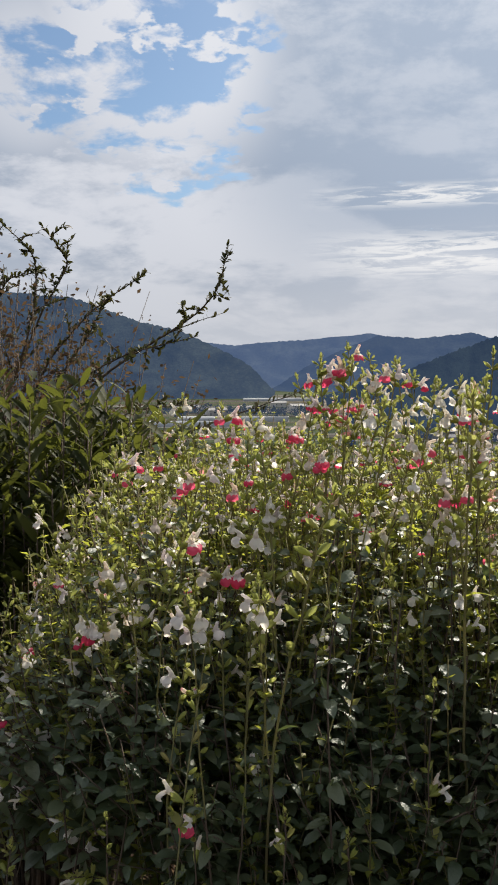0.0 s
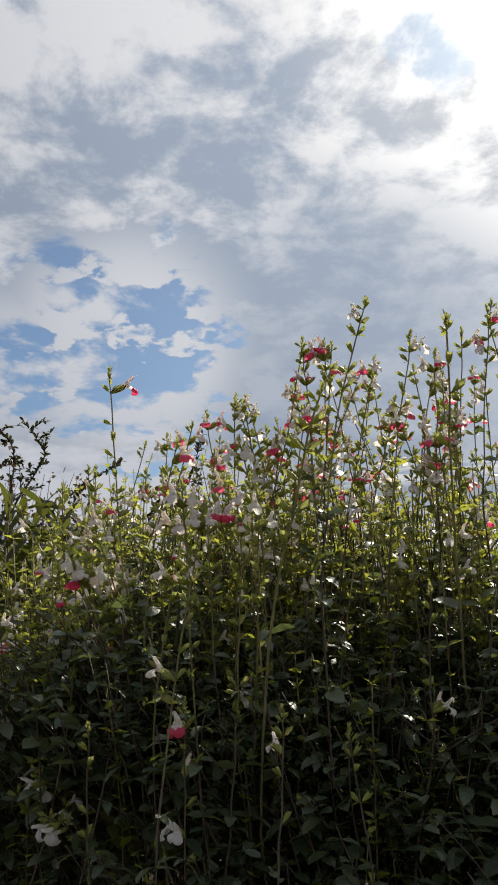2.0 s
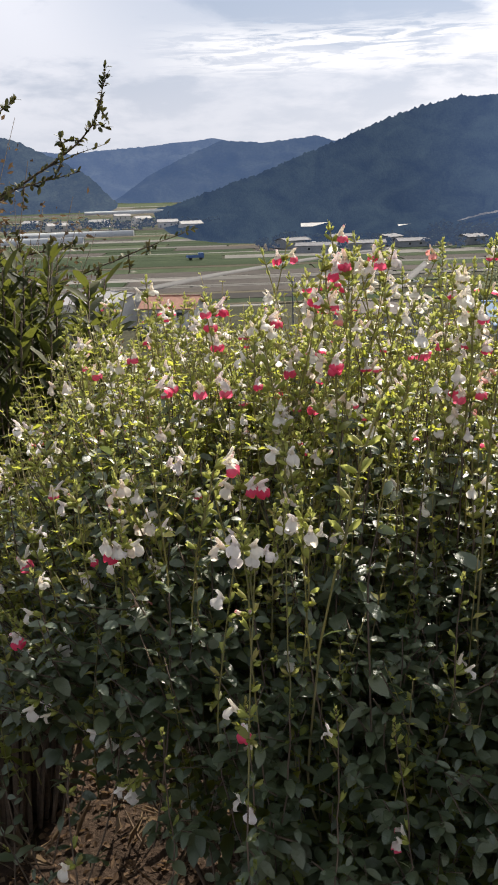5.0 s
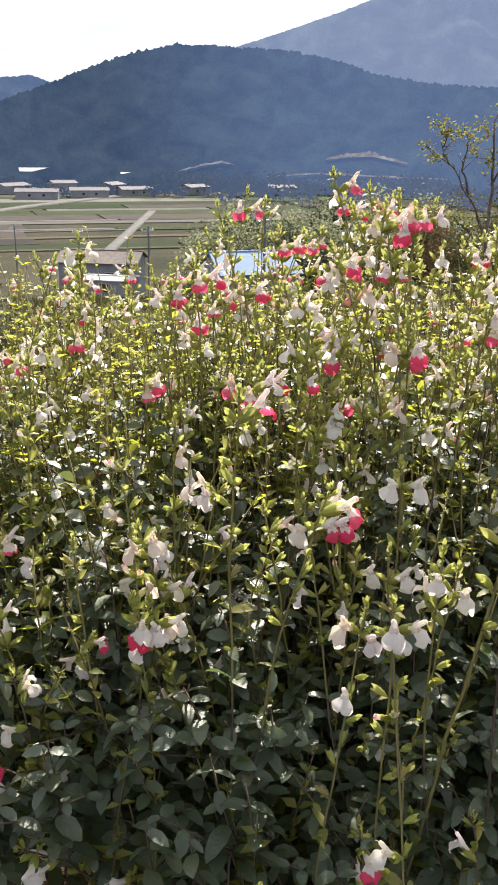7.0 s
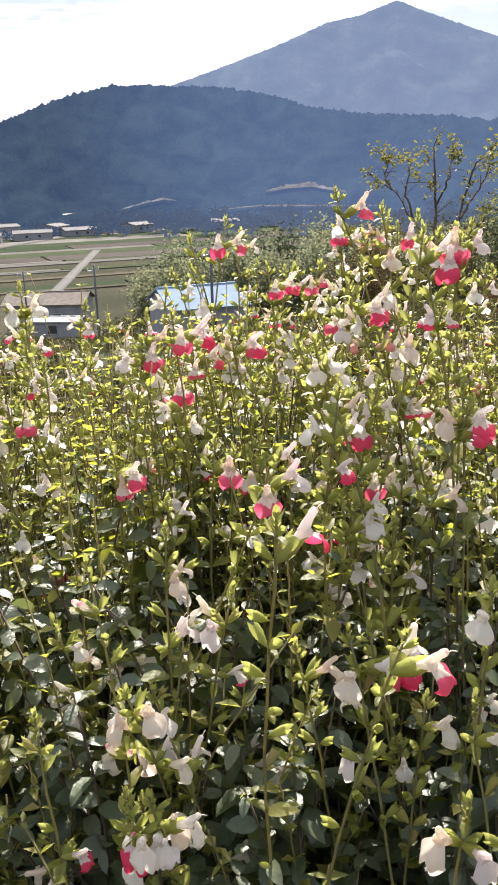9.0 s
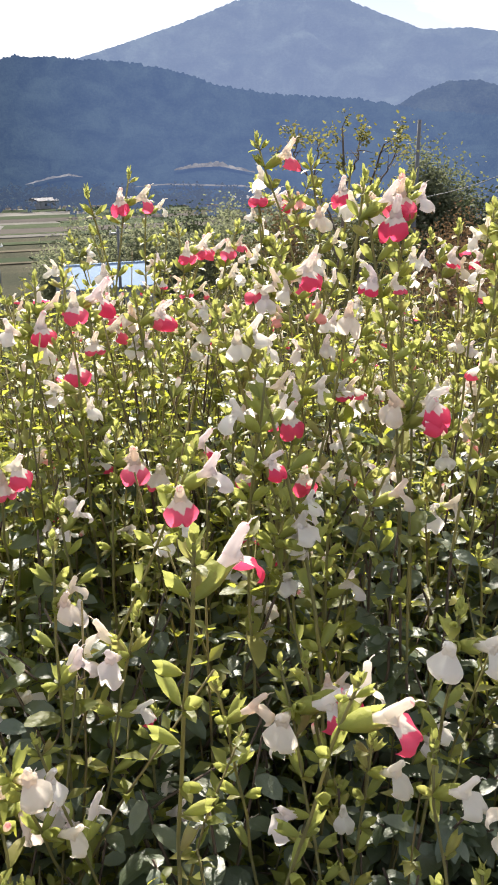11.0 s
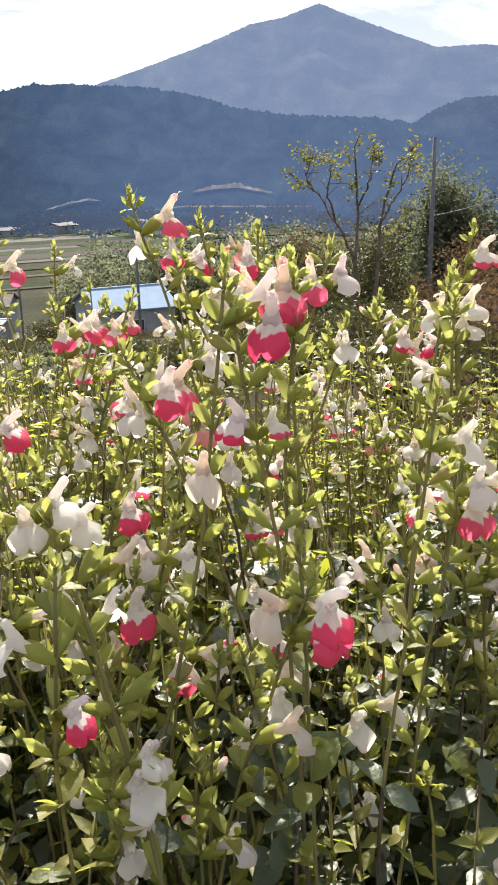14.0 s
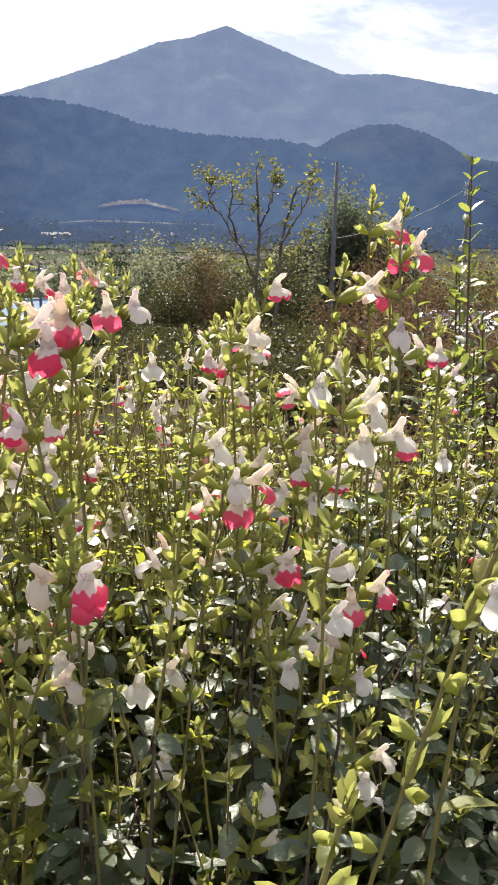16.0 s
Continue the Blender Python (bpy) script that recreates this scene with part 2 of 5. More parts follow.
TREE_LEAF = leafy("tree_leaf", [(0, (0.05, 0.065, 0.025)), (0.6, (0.10, 0.11, 0.035)), (1, (0.21, 0.16, 0.05))], (0.30, 0.29, 0.09), 0.6, 0.33, 0.2, 5)
DARK_LEAF = leafy("evergreen_leaf", [(0, (0.014, 0.021, 0.015)), (0.6, (0.028, 0.037, 0.023)), (1, (0.055, 0.063, 0.036))], (0.08, 0.10, 0.045), 0.7, 0.22, 0.12, 3)
BAMBOO_LEAF = leafy("grove_leaf", [(0, (0.035, 0.044, 0.029)), (0.6, (0.070, 0.079, 0.050)), (1, (0.13, 0.13, 0.085))], (0.24, 0.27, 0.14), 0.7, 0.34, 0.12, 3)
HEDGE_LEAF = leafy("hedgerow_leaf", [(0, (0.045, 0.055, 0.038)), (0.6, (0.090, 0.10, 0.066)), (1, (0.15, 0.15, 0.10))], (0.34, 0.37, 0.21), 0.7, 0.38, 0.12, 3)
DRY_GRASS = leafy("dry_grass", [(0, (0.07, 0.048, 0.03)), (0.6, (0.13, 0.092, 0.06)), (1, (0.26, 0.20, 0.13))], (0.28, 0.20, 0.12), 0.8, 0.3, 0.2, 40)
BARK = surface("bark", [(0, (0.045, 0.035, 0.03)), (1, (0.17, 0.13, 0.10))], 6, 0.95, bump=0.6)
CONCRETE = surface("pole_concrete", [(0, (0.07, 0.074, 0.084)), (1, (0.125, 0.13, 0.14))], 3, 0.9)
METAL = surface("galvanised_steel", [(0, (0.35, 0.36, 0.38)), (1, (0.5, 0.5, 0.52))], 5, 0.45, 0.9)
CABLE = surface("cable", [(0, (0.03, 0.03, 0.03)), (1, (0.06, 0.06, 0.06))], 5, 0.6)
BLUE_ROOF = surface("pale_blue_sheet_roof", [(0, (0.17, 0.24, 0.34)), (1, (0.23, 0.30, 0.39))], 0.8, 0.9, 0.0, spec=0.08)
GREY_ROOF = surface("grey_roof", [(0, (0.16, 0.16, 0.165)), (1, (0.32, 0.31, 0.30))], 0.7, 0.8)
RED_ROOF = surface("red_clay_roof", [(0, (0.20, 0.085, 0.055)), (1, (0.31, 0.15, 0.10))], 0.9, 0.8)
PALE_WALL = surface("pale_wall", [(0, (0.42, 0.41, 0.39)), (1, (0.62, 0.60, 0.57))], 0.5, 0.85)
MUTED_ROOF = surface("weathered_dark_roof", [(0, (0.085, 0.085, 0.095)), (1, (0.15, 0.15, 0.16))], 0.7, 0.85, spec=0.15)
WEATHERED_ROOF = surface("weathered_brown_roof", [(0, (0.10, 0.088, 0.080)), (1, (0.20, 0.175, 0.155))], 1.6, 0.9, spec=0.1)
GREY_WALL = surface("grey_sheet_wall", [(0, (0.17, 0.18, 0.20)), (1, (0.27, 0.28, 0.30))], 0.6, 0.7)
GLASS_DARK = surface("window_glass", [(0, (0.02, 0.025, 0.03)), (1, (0.05, 0.06, 0.07))], 1, 0.08, spec=0.8)
VINYL = surface("white_vinyl", [(0, (0.26, 0.28, 0.29)), (1, (0.36, 0.37, 0.38))], 0.3, 0.9, spec=0.1)
TRUCK_BLUE = surface("blue_paint", [(0, (0.05, 0.10, 0.24)), (1, (0.08, 0.14, 0.30))], 1, 0.35)
RUBBER = surface("tyre_rubber", [(0, (0.02, 0.02, 0.02)), (1, (0.04, 0.04, 0.04))], 9, 0.9)
ROAD = surface("worn_asphalt", [(0, (0.08, 0.08, 0.078)), (1, (0.13, 0.125, 0.12))], 0.3, 0.9, spec=0.1)
PARCELS = [
    surface("green_crop", [(0, (0.028, 0.040, 0.022)), (1, (0.055, 0.068, 0.038))], 0.12, 1.0, spec=0.02, per="object"),
    surface("stubble", [(0, (0.050, 0.046, 0.032)), (1, (0.088, 0.078, 0.056))], 0.12, 1.0, spec=0.02, per="object"),
    surface("straw_field", [(0, (0.10, 0.096, 0.088)), (1, (0.165, 0.158, 0.145))], 0.12, 1.0, spec=0.02, per="object"),
    surface("ploughed_soil", [(0, (0.038, 0.036, 0.034)), (1, (0.072, 0.064, 0.058))], 0.12, 1.0, spec=0.02, per="object"),
]
# the blue tint and first strength set the haze glow painted into each hill
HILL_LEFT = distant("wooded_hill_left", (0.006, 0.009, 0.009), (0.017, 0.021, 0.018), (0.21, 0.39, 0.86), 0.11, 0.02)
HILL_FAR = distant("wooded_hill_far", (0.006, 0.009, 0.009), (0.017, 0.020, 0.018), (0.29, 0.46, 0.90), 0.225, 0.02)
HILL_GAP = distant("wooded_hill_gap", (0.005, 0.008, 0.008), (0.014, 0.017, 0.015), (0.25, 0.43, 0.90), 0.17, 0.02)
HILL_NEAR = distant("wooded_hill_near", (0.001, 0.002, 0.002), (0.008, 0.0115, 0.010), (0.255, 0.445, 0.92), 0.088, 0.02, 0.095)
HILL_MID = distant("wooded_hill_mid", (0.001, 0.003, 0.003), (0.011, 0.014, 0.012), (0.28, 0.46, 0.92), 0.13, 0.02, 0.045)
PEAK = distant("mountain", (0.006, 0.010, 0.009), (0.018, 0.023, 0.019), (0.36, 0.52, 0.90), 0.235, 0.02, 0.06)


def ground_material():
    m, n = material("soil_and_turf")
    where = n.add("ShaderNodeNewGeometry").outputs["Position"]
    big, mid, small = n.noise(where, 0.05, 5.0, 0.6), n.noise(where, 1.7, 6.0, 0.62), n.noise(where, 38.0, 5.0, 0.7)
    soil = n.ramp(n.span(n.math("ADD", n.math("MULTIPLY", mid, 0.5), n.math("MULTIPLY", small, 0.5)), 0.3, 0.7), [(0, (0.018, 0.013, 0.010)), (0.5, (0.042, 0.029, 0.021)), (1, (0.085, 0.060, 0.042))])
    turf = n.ramp(n.span(n.math("ADD", n.math("MULTIPLY", big, 0.5), n.math("MULTIPLY", mid, 0.5)), 0.32, 0.68), [(0, (0.020, 0.024, 0.015)), (0.5, (0.038, 0.038, 0.024)), (1, (0.068, 0.060, 0.042))])
    away = n.vec("LENGTH", where, out=1)
    colour = n.mix(n.span(away, 2.6, 9.0), soil, turf)
    relief = n.add("ShaderNodeBump", {"Strength": 0.8, "Distance": 0.02, "Height": small}).outputs[0]
    b = n.add("ShaderNodeBsdfPrincipled", {"Base Color": colour, "Roughness": 1.0, "Specular IOR Level": 0.03, "Normal": relief})
    n.add("ShaderNodeOutputMaterial", {0: b.outputs[0]})
    return m


GROUND = ground_material()


# ---- building helpers ----
def part(name, bm, mats, parent=None, label="", smooth=False):
    """One mesh object from a bmesh, under a thing or a part."""
    me = bpy.data.meshes.new(name)
    bm.to_mesh(me)
    bm.free()
    return part_of(name, me, mats, parent, label, smooth)


def part_of(name, me, mats, parent=None, label="", smooth=False):
    for m in mats if isinstance(mats, (list, tuple)) else [mats]:
        me.materials.append(m)
    if smooth:
        me.polygons.foreach_set("use_smooth", [True] * len(me.polygons))
    ob = new(name, me)
    ob.parent = parent
    if label:
        tagged(ob, label)
    return ob


def thing(name, label, category, at=(0, 0, 0), turn=0.0, group="", kind=""):
    ob = new(name)
    ob.empty_display_size = 0.1
    ob.matrix_world = pose(*at, 0, 0, turn)
    return tagged(ob, label, category, group, kind)


def box(bm, size, at=(0, 0, 0), bevel=0.0, mat=0):
    r = bmesh.ops.create_cube(bm, size=1.0, matrix=Matrix.Translation(at) @ Matrix.Diagonal((*size, 1)))
    for f in {f for v in r["verts"] for f in v.link_faces}:
        f.material_index = mat
    if bevel:
        bmesh.ops.bevel(bm, geom=list({e for v in r["verts"] for e in v.link_edges}), offset=bevel, segments=2, affect="EDGES")


class Soup:
    """Gathers vertices and faces of many small pieces into one mesh."""

    def __init__(self):
        self.v, self.f, self.m, self.count = [], [], [], 0

    def add(self, verts, faces, mat=0):
        self.v.append(verts)
        self.f.extend([[i + self.count for i in f] for f in faces])
        self.m.extend([mat] * len(faces))
        self.count += len(verts)

    def mesh(self, name):
        me = bpy.data.meshes.new(name)
        me.from_pydata(np.concatenate(self.v).tolist(), [], self.f)
        me.polygons.foreach_set("material_index", self.m)
        me.polygons.foreach_set("use_smooth", [True] * len(self.f))
        me.update()
        return me


def unit(a):
    return a / max(np.linalg.norm(a), 1e-9)


def tube(soup, pts, radii, sides=5, mat=0):
    """A tapered tube along a line of points."""
    pts = np.asarray(pts, float)
    ring = []
    side = np.array([1.0, 0.2, 0.1])
    for i, p in enumerate(pts):
        d = unit(pts[min(i + 1, len(pts) - 1)] - pts[max(i - 1, 0)])
        side = unit(side - d * (side @ d))
        up = np.cross(d, side)
        a = np.arange(sides) * 2 * np.pi / sides
        ring.append(p + radii[i] * (np.cos(a)[:, None] * side + np.sin(a)[:, None] * up))
    faces = []
    for i in range(len(pts) - 1):
        for k in range(sides):
            j = (k + 1) % sides
            faces.append([i * sides + k, i * sides + j, (i + 1) * sides + j, (i + 1) * sides + k])
    faces.append([(len(pts) - 1) * sides + k for k in range(sides)])
    soup.add(np.concatenate(ring), faces, mat)


# outline of a leaf: along, across, lift
OUTLINE = np.array([[0, 0, 0], [0.18, 0.34, 0.08], [0.18, 0, 0], [0.18, -0.34, 0.08], [0.52, 0.47, 0.10], [0.52, 0, 0], [0.52, -0.47, 0.10], [0.84, 0.31, 0.04], [0.84, 0, -0.04], [0.84, -0.31, 0.04], [1, 0, -0.10]])
LEAF_FACES = [[0, 2, 1], [0, 3, 2], [1, 2, 5, 4], [2, 3, 6, 5], [4, 5, 8, 7], [5, 6, 9, 8], [7, 8, 10], [8, 9, 10]]


# a small or far leaf: two halves folded along the midrib
FOLDED = np.array([[0, 0, 0], [0.45, 0.5, 0.12], [1, 0, -0.08], [0.45, -0.5, 0.12]])
FOLDED_FACES = [[0, 2, 1], [0, 3, 2]]


def leaves(soup, at, along, up, length, width, curl, mat=0, small=False):
    """Many leaves at once: arrays of places, directions, sizes."""
    at, along, up = (np.asarray(a, float) for a in (at, along, up))
    along = along / np.linalg.norm(along, axis=1, keepdims=True)
    across = np.cross(up, along)
    across /= np.linalg.norm(across, axis=1, keepdims=True) + 1e-9
    face = np.cross(along, across)
    o, faces = (FOLDED, FOLDED_FACES) if small else (OUTLINE, LEAF_FACES)
    bend = -np.asarray(curl)[:, None] * (o[:, 0] ** 2)[None]
    v = at[:, None] + along[:, None] * (o[:, 0][None] * length[:, None])[..., None]
    v = v + across[:, None] * (o[:, 1][None] * width[:, None])[..., None]
    v = v + face[:, None] * (o[:, 2][None] * width[:, None] + bend * length[:, None])[..., None]
    n = len(at)
    base = soup.count
    soup.v.append(v.reshape(-1, 3))
    for i in range(n):
        s = base + len(o) * i
        soup.f.extend([[s + k for k in f] for f in faces])
    soup.m.extend([mat] * (len(faces) * n))
    soup.count += len(o) * n


rng = np.random.default_rng(7)


def scatter_dirs(n, flat=0.6):
    d = rng.normal(size=(n, 3)) * (1, 1, flat)
    return d / np.linalg.norm(d, axis=1, keepdims=True)


# ---- ground and the valley ----
RISE = [(0, 0.0), (6, 0.0), (10, -0.45), (14, -1.2), (38, -5.4), (74, -12.2), (120, -19.0), (180, -22.0), (4600, -22.0)]


def land(x, y):
    r = math.hypot(x, y)
    z = float(np.interp(r, [a for a, _ in RISE], [b for _, b in RISE]))
    if r < 60:
        z += 0.035 * noise.noise((x * 0.9, y * 0.9, 0.3)) + 0.12 * min(r / 30, 1) * noise.noise((x * 0.12, y * 0.12, 2.0))
    return z


def on_land(az, r, lift=0.0):
    a = radians(az + float(np.interp(az, (8, 15), (-0.2, 0.28))))
    x, y = r * math.sin(a), r * math.cos(a)
    return x, y, land(x, y) + lift


def build_ground():
    radii = [0.0] + [0.25 * 1.13 ** i for i in range(81)]
    radii = [r for r in radii if r < 4500] + [4500]
    steps = 120
    verts, faces = [(0, 0, land(0, 0))], []
    for r in radii[1:]:
        for k in range(steps):
            a = 2 * math.pi * k / steps
            x, y = r * math.sin(a), r * math.cos(a)
            verts.append((x, y, land(x, y)))
    for k in range(steps):
        faces.append((0, 1 + (k + 1) % steps, 1 + k))
    for i in range(len(radii) - 2):
        for k in range(steps):
            j = (k + 1) % steps
            a, b = 1 + i * steps, 1 + (i + 1) * steps
            faces.append((a + k, a + j, b + j, b + k))
    me = bpy.data.meshes.new("ground")
    me.from_pydata(verts, [], faces)
    tagged(part_of("ground", me, GROUND, smooth=True), "bare brown soil near by, dry turf sloping to the valley", "ground", kind="structure")


build_ground()


def hill(name, label, mat, ridge, foot, top, back, seed, rough=1.0, foot_z=-23.0, crest=6.0):
    """A wooded ridge: (azimuth, elevation of the skyline) pairs at the distance top, with its foot nearer."""
    az0, az1 = ridge[0][0], ridge[-1][0]
    cols, rows = int((az1 - az0) / 0.09) + 2, 34
    verts, faces = [], []
    for i in range(cols):
        az = az0 + (az1 - az0) * i / (cols - 1)
        el = float(np.interp(az, [a for a, _ in ridge], [b for _, b in ridge]))
        peak = 1.45 + top * math.tan(radians(el))
        for j in range(rows):
            s = j / (rows - 1)
            if s < 0.8:
                u = s / 0.8
                r = foot + (top - foot) * u
                h = foot_z + (peak - foot_z) * (u ** 0.9 * 0.55 + 0.45 * (u * u * (3 - 2 * u)))
                fold = noise.fractal((math.sin(radians(az)) * r / 160 + seed, math.cos(radians(az)) * r / 160, seed), 1.0, 2.0, 4)
                h += rough * fold * (peak - foot_z) * 0.10 * math.sin(math.pi * min(u, 1))
                if u > 0.9:
                    h += crest * (u - 0.9) * 10 * (0.35 * noise.noise((az * 4.0, seed, 0)) + 0.45 * noise.noise((az * 13.0, seed, j * 0.2)))
            else:
                u = (s - 0.8) / 0.2
                r = top + (back - top) * u
                h = peak + (foot_z - peak) * u
            a = radians(az)
            verts.append((r * math.sin(a), r * math.cos(a), h))
    for i in range(cols - 1):
        for j in range(rows - 1):
            p = i * rows + j
            faces.append((p, p + rows, p + rows + 1, p + 1))
    me = bpy.data.meshes.new(name)
    me.from_pydata(verts, [], faces)
    tagged(part_of(name, me, mat, smooth=True), label, "hill", kind="structure")

    def at(az, el):
        """The point of the slope seen at that height above the horizon."""
        i = round((az - az0) / (az1 - az0) * (cols - 1))
        column = verts[i * rows:i * rows + int(rows * 0.8)]
        els = [math.degrees(math.atan2(p[2] - 1.45, math.hypot(p[0], p[1]))) for p in column]
        return Vector([float(np.interp(el, els, [p[k] for p in column])) for k in range(3)])

    return at


def cutting(name, label, at, line, tall, mat):
    """A pale strip of road bank that lies on a slope."""
    soup, pts = Soup(), []
    n = 40
    for i in range(n):
        az = float(np.interp(i / (n - 1), [k / (len(line) - 1) for k in range(len(line))], [a for a, _ in line]))
        el = float(np.interp(i / (n - 1), [k / (len(line) - 1) for k in range(len(line))], [e for _, e in line]))
        h = tall * (0.4 + 0.9 * math.sin(math.pi * i / (n - 1))) * (1 + 0.9 * noise.noise((az * 3, 0, 0)) + 0.5 * noise.noise((az * 11, 4, 0)))
        low, high = at(az, el), at(az, el + h)
        for p in (low, high):
            pts.append(tuple(p * 0.985 + Vector((0, 0, 0.3))))
    soup.add(np.array(pts), [[2 * i, 2 * i + 2, 2 * i + 3, 2 * i + 1] for i in range(n - 1)])
    tagged(part_of(name, soup.mesh(name), mat), label, "road cut", kind="structure")


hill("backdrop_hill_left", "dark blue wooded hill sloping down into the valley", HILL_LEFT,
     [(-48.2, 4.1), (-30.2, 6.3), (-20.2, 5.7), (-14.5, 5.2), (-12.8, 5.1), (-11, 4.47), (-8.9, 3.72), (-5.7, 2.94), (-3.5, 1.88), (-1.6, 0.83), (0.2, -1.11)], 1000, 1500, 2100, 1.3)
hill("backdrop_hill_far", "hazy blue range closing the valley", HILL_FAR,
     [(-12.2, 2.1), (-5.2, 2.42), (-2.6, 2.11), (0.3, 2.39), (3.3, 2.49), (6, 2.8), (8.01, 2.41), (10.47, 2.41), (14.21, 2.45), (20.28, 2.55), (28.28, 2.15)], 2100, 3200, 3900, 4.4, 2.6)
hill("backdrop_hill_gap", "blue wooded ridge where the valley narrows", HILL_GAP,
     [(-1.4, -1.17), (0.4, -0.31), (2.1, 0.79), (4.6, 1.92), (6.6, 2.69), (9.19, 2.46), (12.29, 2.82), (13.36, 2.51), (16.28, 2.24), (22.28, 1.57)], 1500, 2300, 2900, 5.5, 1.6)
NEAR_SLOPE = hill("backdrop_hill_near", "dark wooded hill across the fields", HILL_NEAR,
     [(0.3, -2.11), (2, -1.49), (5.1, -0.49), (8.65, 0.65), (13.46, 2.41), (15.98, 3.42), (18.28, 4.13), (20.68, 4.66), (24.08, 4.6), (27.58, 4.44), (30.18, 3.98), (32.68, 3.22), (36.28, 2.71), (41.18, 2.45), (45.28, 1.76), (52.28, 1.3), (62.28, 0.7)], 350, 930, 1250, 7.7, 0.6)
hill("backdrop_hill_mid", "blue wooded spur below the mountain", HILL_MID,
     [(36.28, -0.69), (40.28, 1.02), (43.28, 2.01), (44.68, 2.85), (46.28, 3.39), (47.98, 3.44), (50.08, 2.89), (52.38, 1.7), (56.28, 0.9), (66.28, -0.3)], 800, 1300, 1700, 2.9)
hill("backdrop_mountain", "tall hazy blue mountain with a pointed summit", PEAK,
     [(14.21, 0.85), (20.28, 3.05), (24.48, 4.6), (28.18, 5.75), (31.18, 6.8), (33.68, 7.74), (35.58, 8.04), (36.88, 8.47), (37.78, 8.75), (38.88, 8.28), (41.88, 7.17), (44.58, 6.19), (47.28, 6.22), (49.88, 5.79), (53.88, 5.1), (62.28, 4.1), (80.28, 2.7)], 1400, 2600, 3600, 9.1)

# haze glow is painted into the bank on top of its own colour
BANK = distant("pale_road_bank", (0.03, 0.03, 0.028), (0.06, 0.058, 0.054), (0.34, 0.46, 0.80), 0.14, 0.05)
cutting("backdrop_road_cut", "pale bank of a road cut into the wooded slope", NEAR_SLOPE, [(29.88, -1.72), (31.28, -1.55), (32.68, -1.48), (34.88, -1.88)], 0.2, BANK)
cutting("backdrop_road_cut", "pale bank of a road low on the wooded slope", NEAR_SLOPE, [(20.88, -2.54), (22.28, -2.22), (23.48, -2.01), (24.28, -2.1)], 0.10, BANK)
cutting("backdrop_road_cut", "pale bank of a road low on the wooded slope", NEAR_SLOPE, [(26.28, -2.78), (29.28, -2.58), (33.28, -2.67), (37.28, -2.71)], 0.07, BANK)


def build_fields():
    """Parcels of crop, stubble and straw on the valley floor, one beside another."""
    along, across = heading(97), heading(7)
    v = 150.0
    group = "field parcels"
    while v < 1480:
        # pale banks and paddies of straw lie between the wider strips of crop
        bank = rng.random() < 0.38
        deep = (rng.uniform(1.4, 3.2) if bank else rng.uniform(4.5, 11)) * (1 + (v / 430) ** 2)
        u = -260.0
        while u < 330:
            wide = rng.uniform(34, 95) * (1 + v / 900)
            c = along * (u + wide / 2) + across * (v + deep / 2)
            az, r = math.degrees(math.atan2(c.x, c.y)), c.length
            kind = 2 if bank and rng.random() < 0.85 else int(rng.choice(4, p=[0.56, 0.19, 0.07, 0.18]))
            if 10 < az < 23 and kind != 2 and rng.random() < 0.55:
                kind = int(rng.choice([1, 2]))
            if az > 19:
                kind = int(rng.choice([0, 3, 1], p=[0.5, 0.35, 0.15]))
            if r > 176 and -15 < az < (38 if r < 560 else 5) and not (9 < u < 18):
                bm = bmesh.new()
                box(bm, (wide - 0.9, deep - 0.5, 0.3), (0, 0, 0))
                f = part("field", bm, PARCELS[kind])
                f.matrix_world = pose(c.x, c.y, -21.95 + 0.08 * rng.random(), 0, 0, -7)
                tagged(f, ["green crop field on the valley floor", "brown stubble field on the valley floor", "pale straw field on the valley floor", "dark ploughed field on the valley floor"][kind], "field", group, "structure")
            u += wide
        v += deep


build_fields()


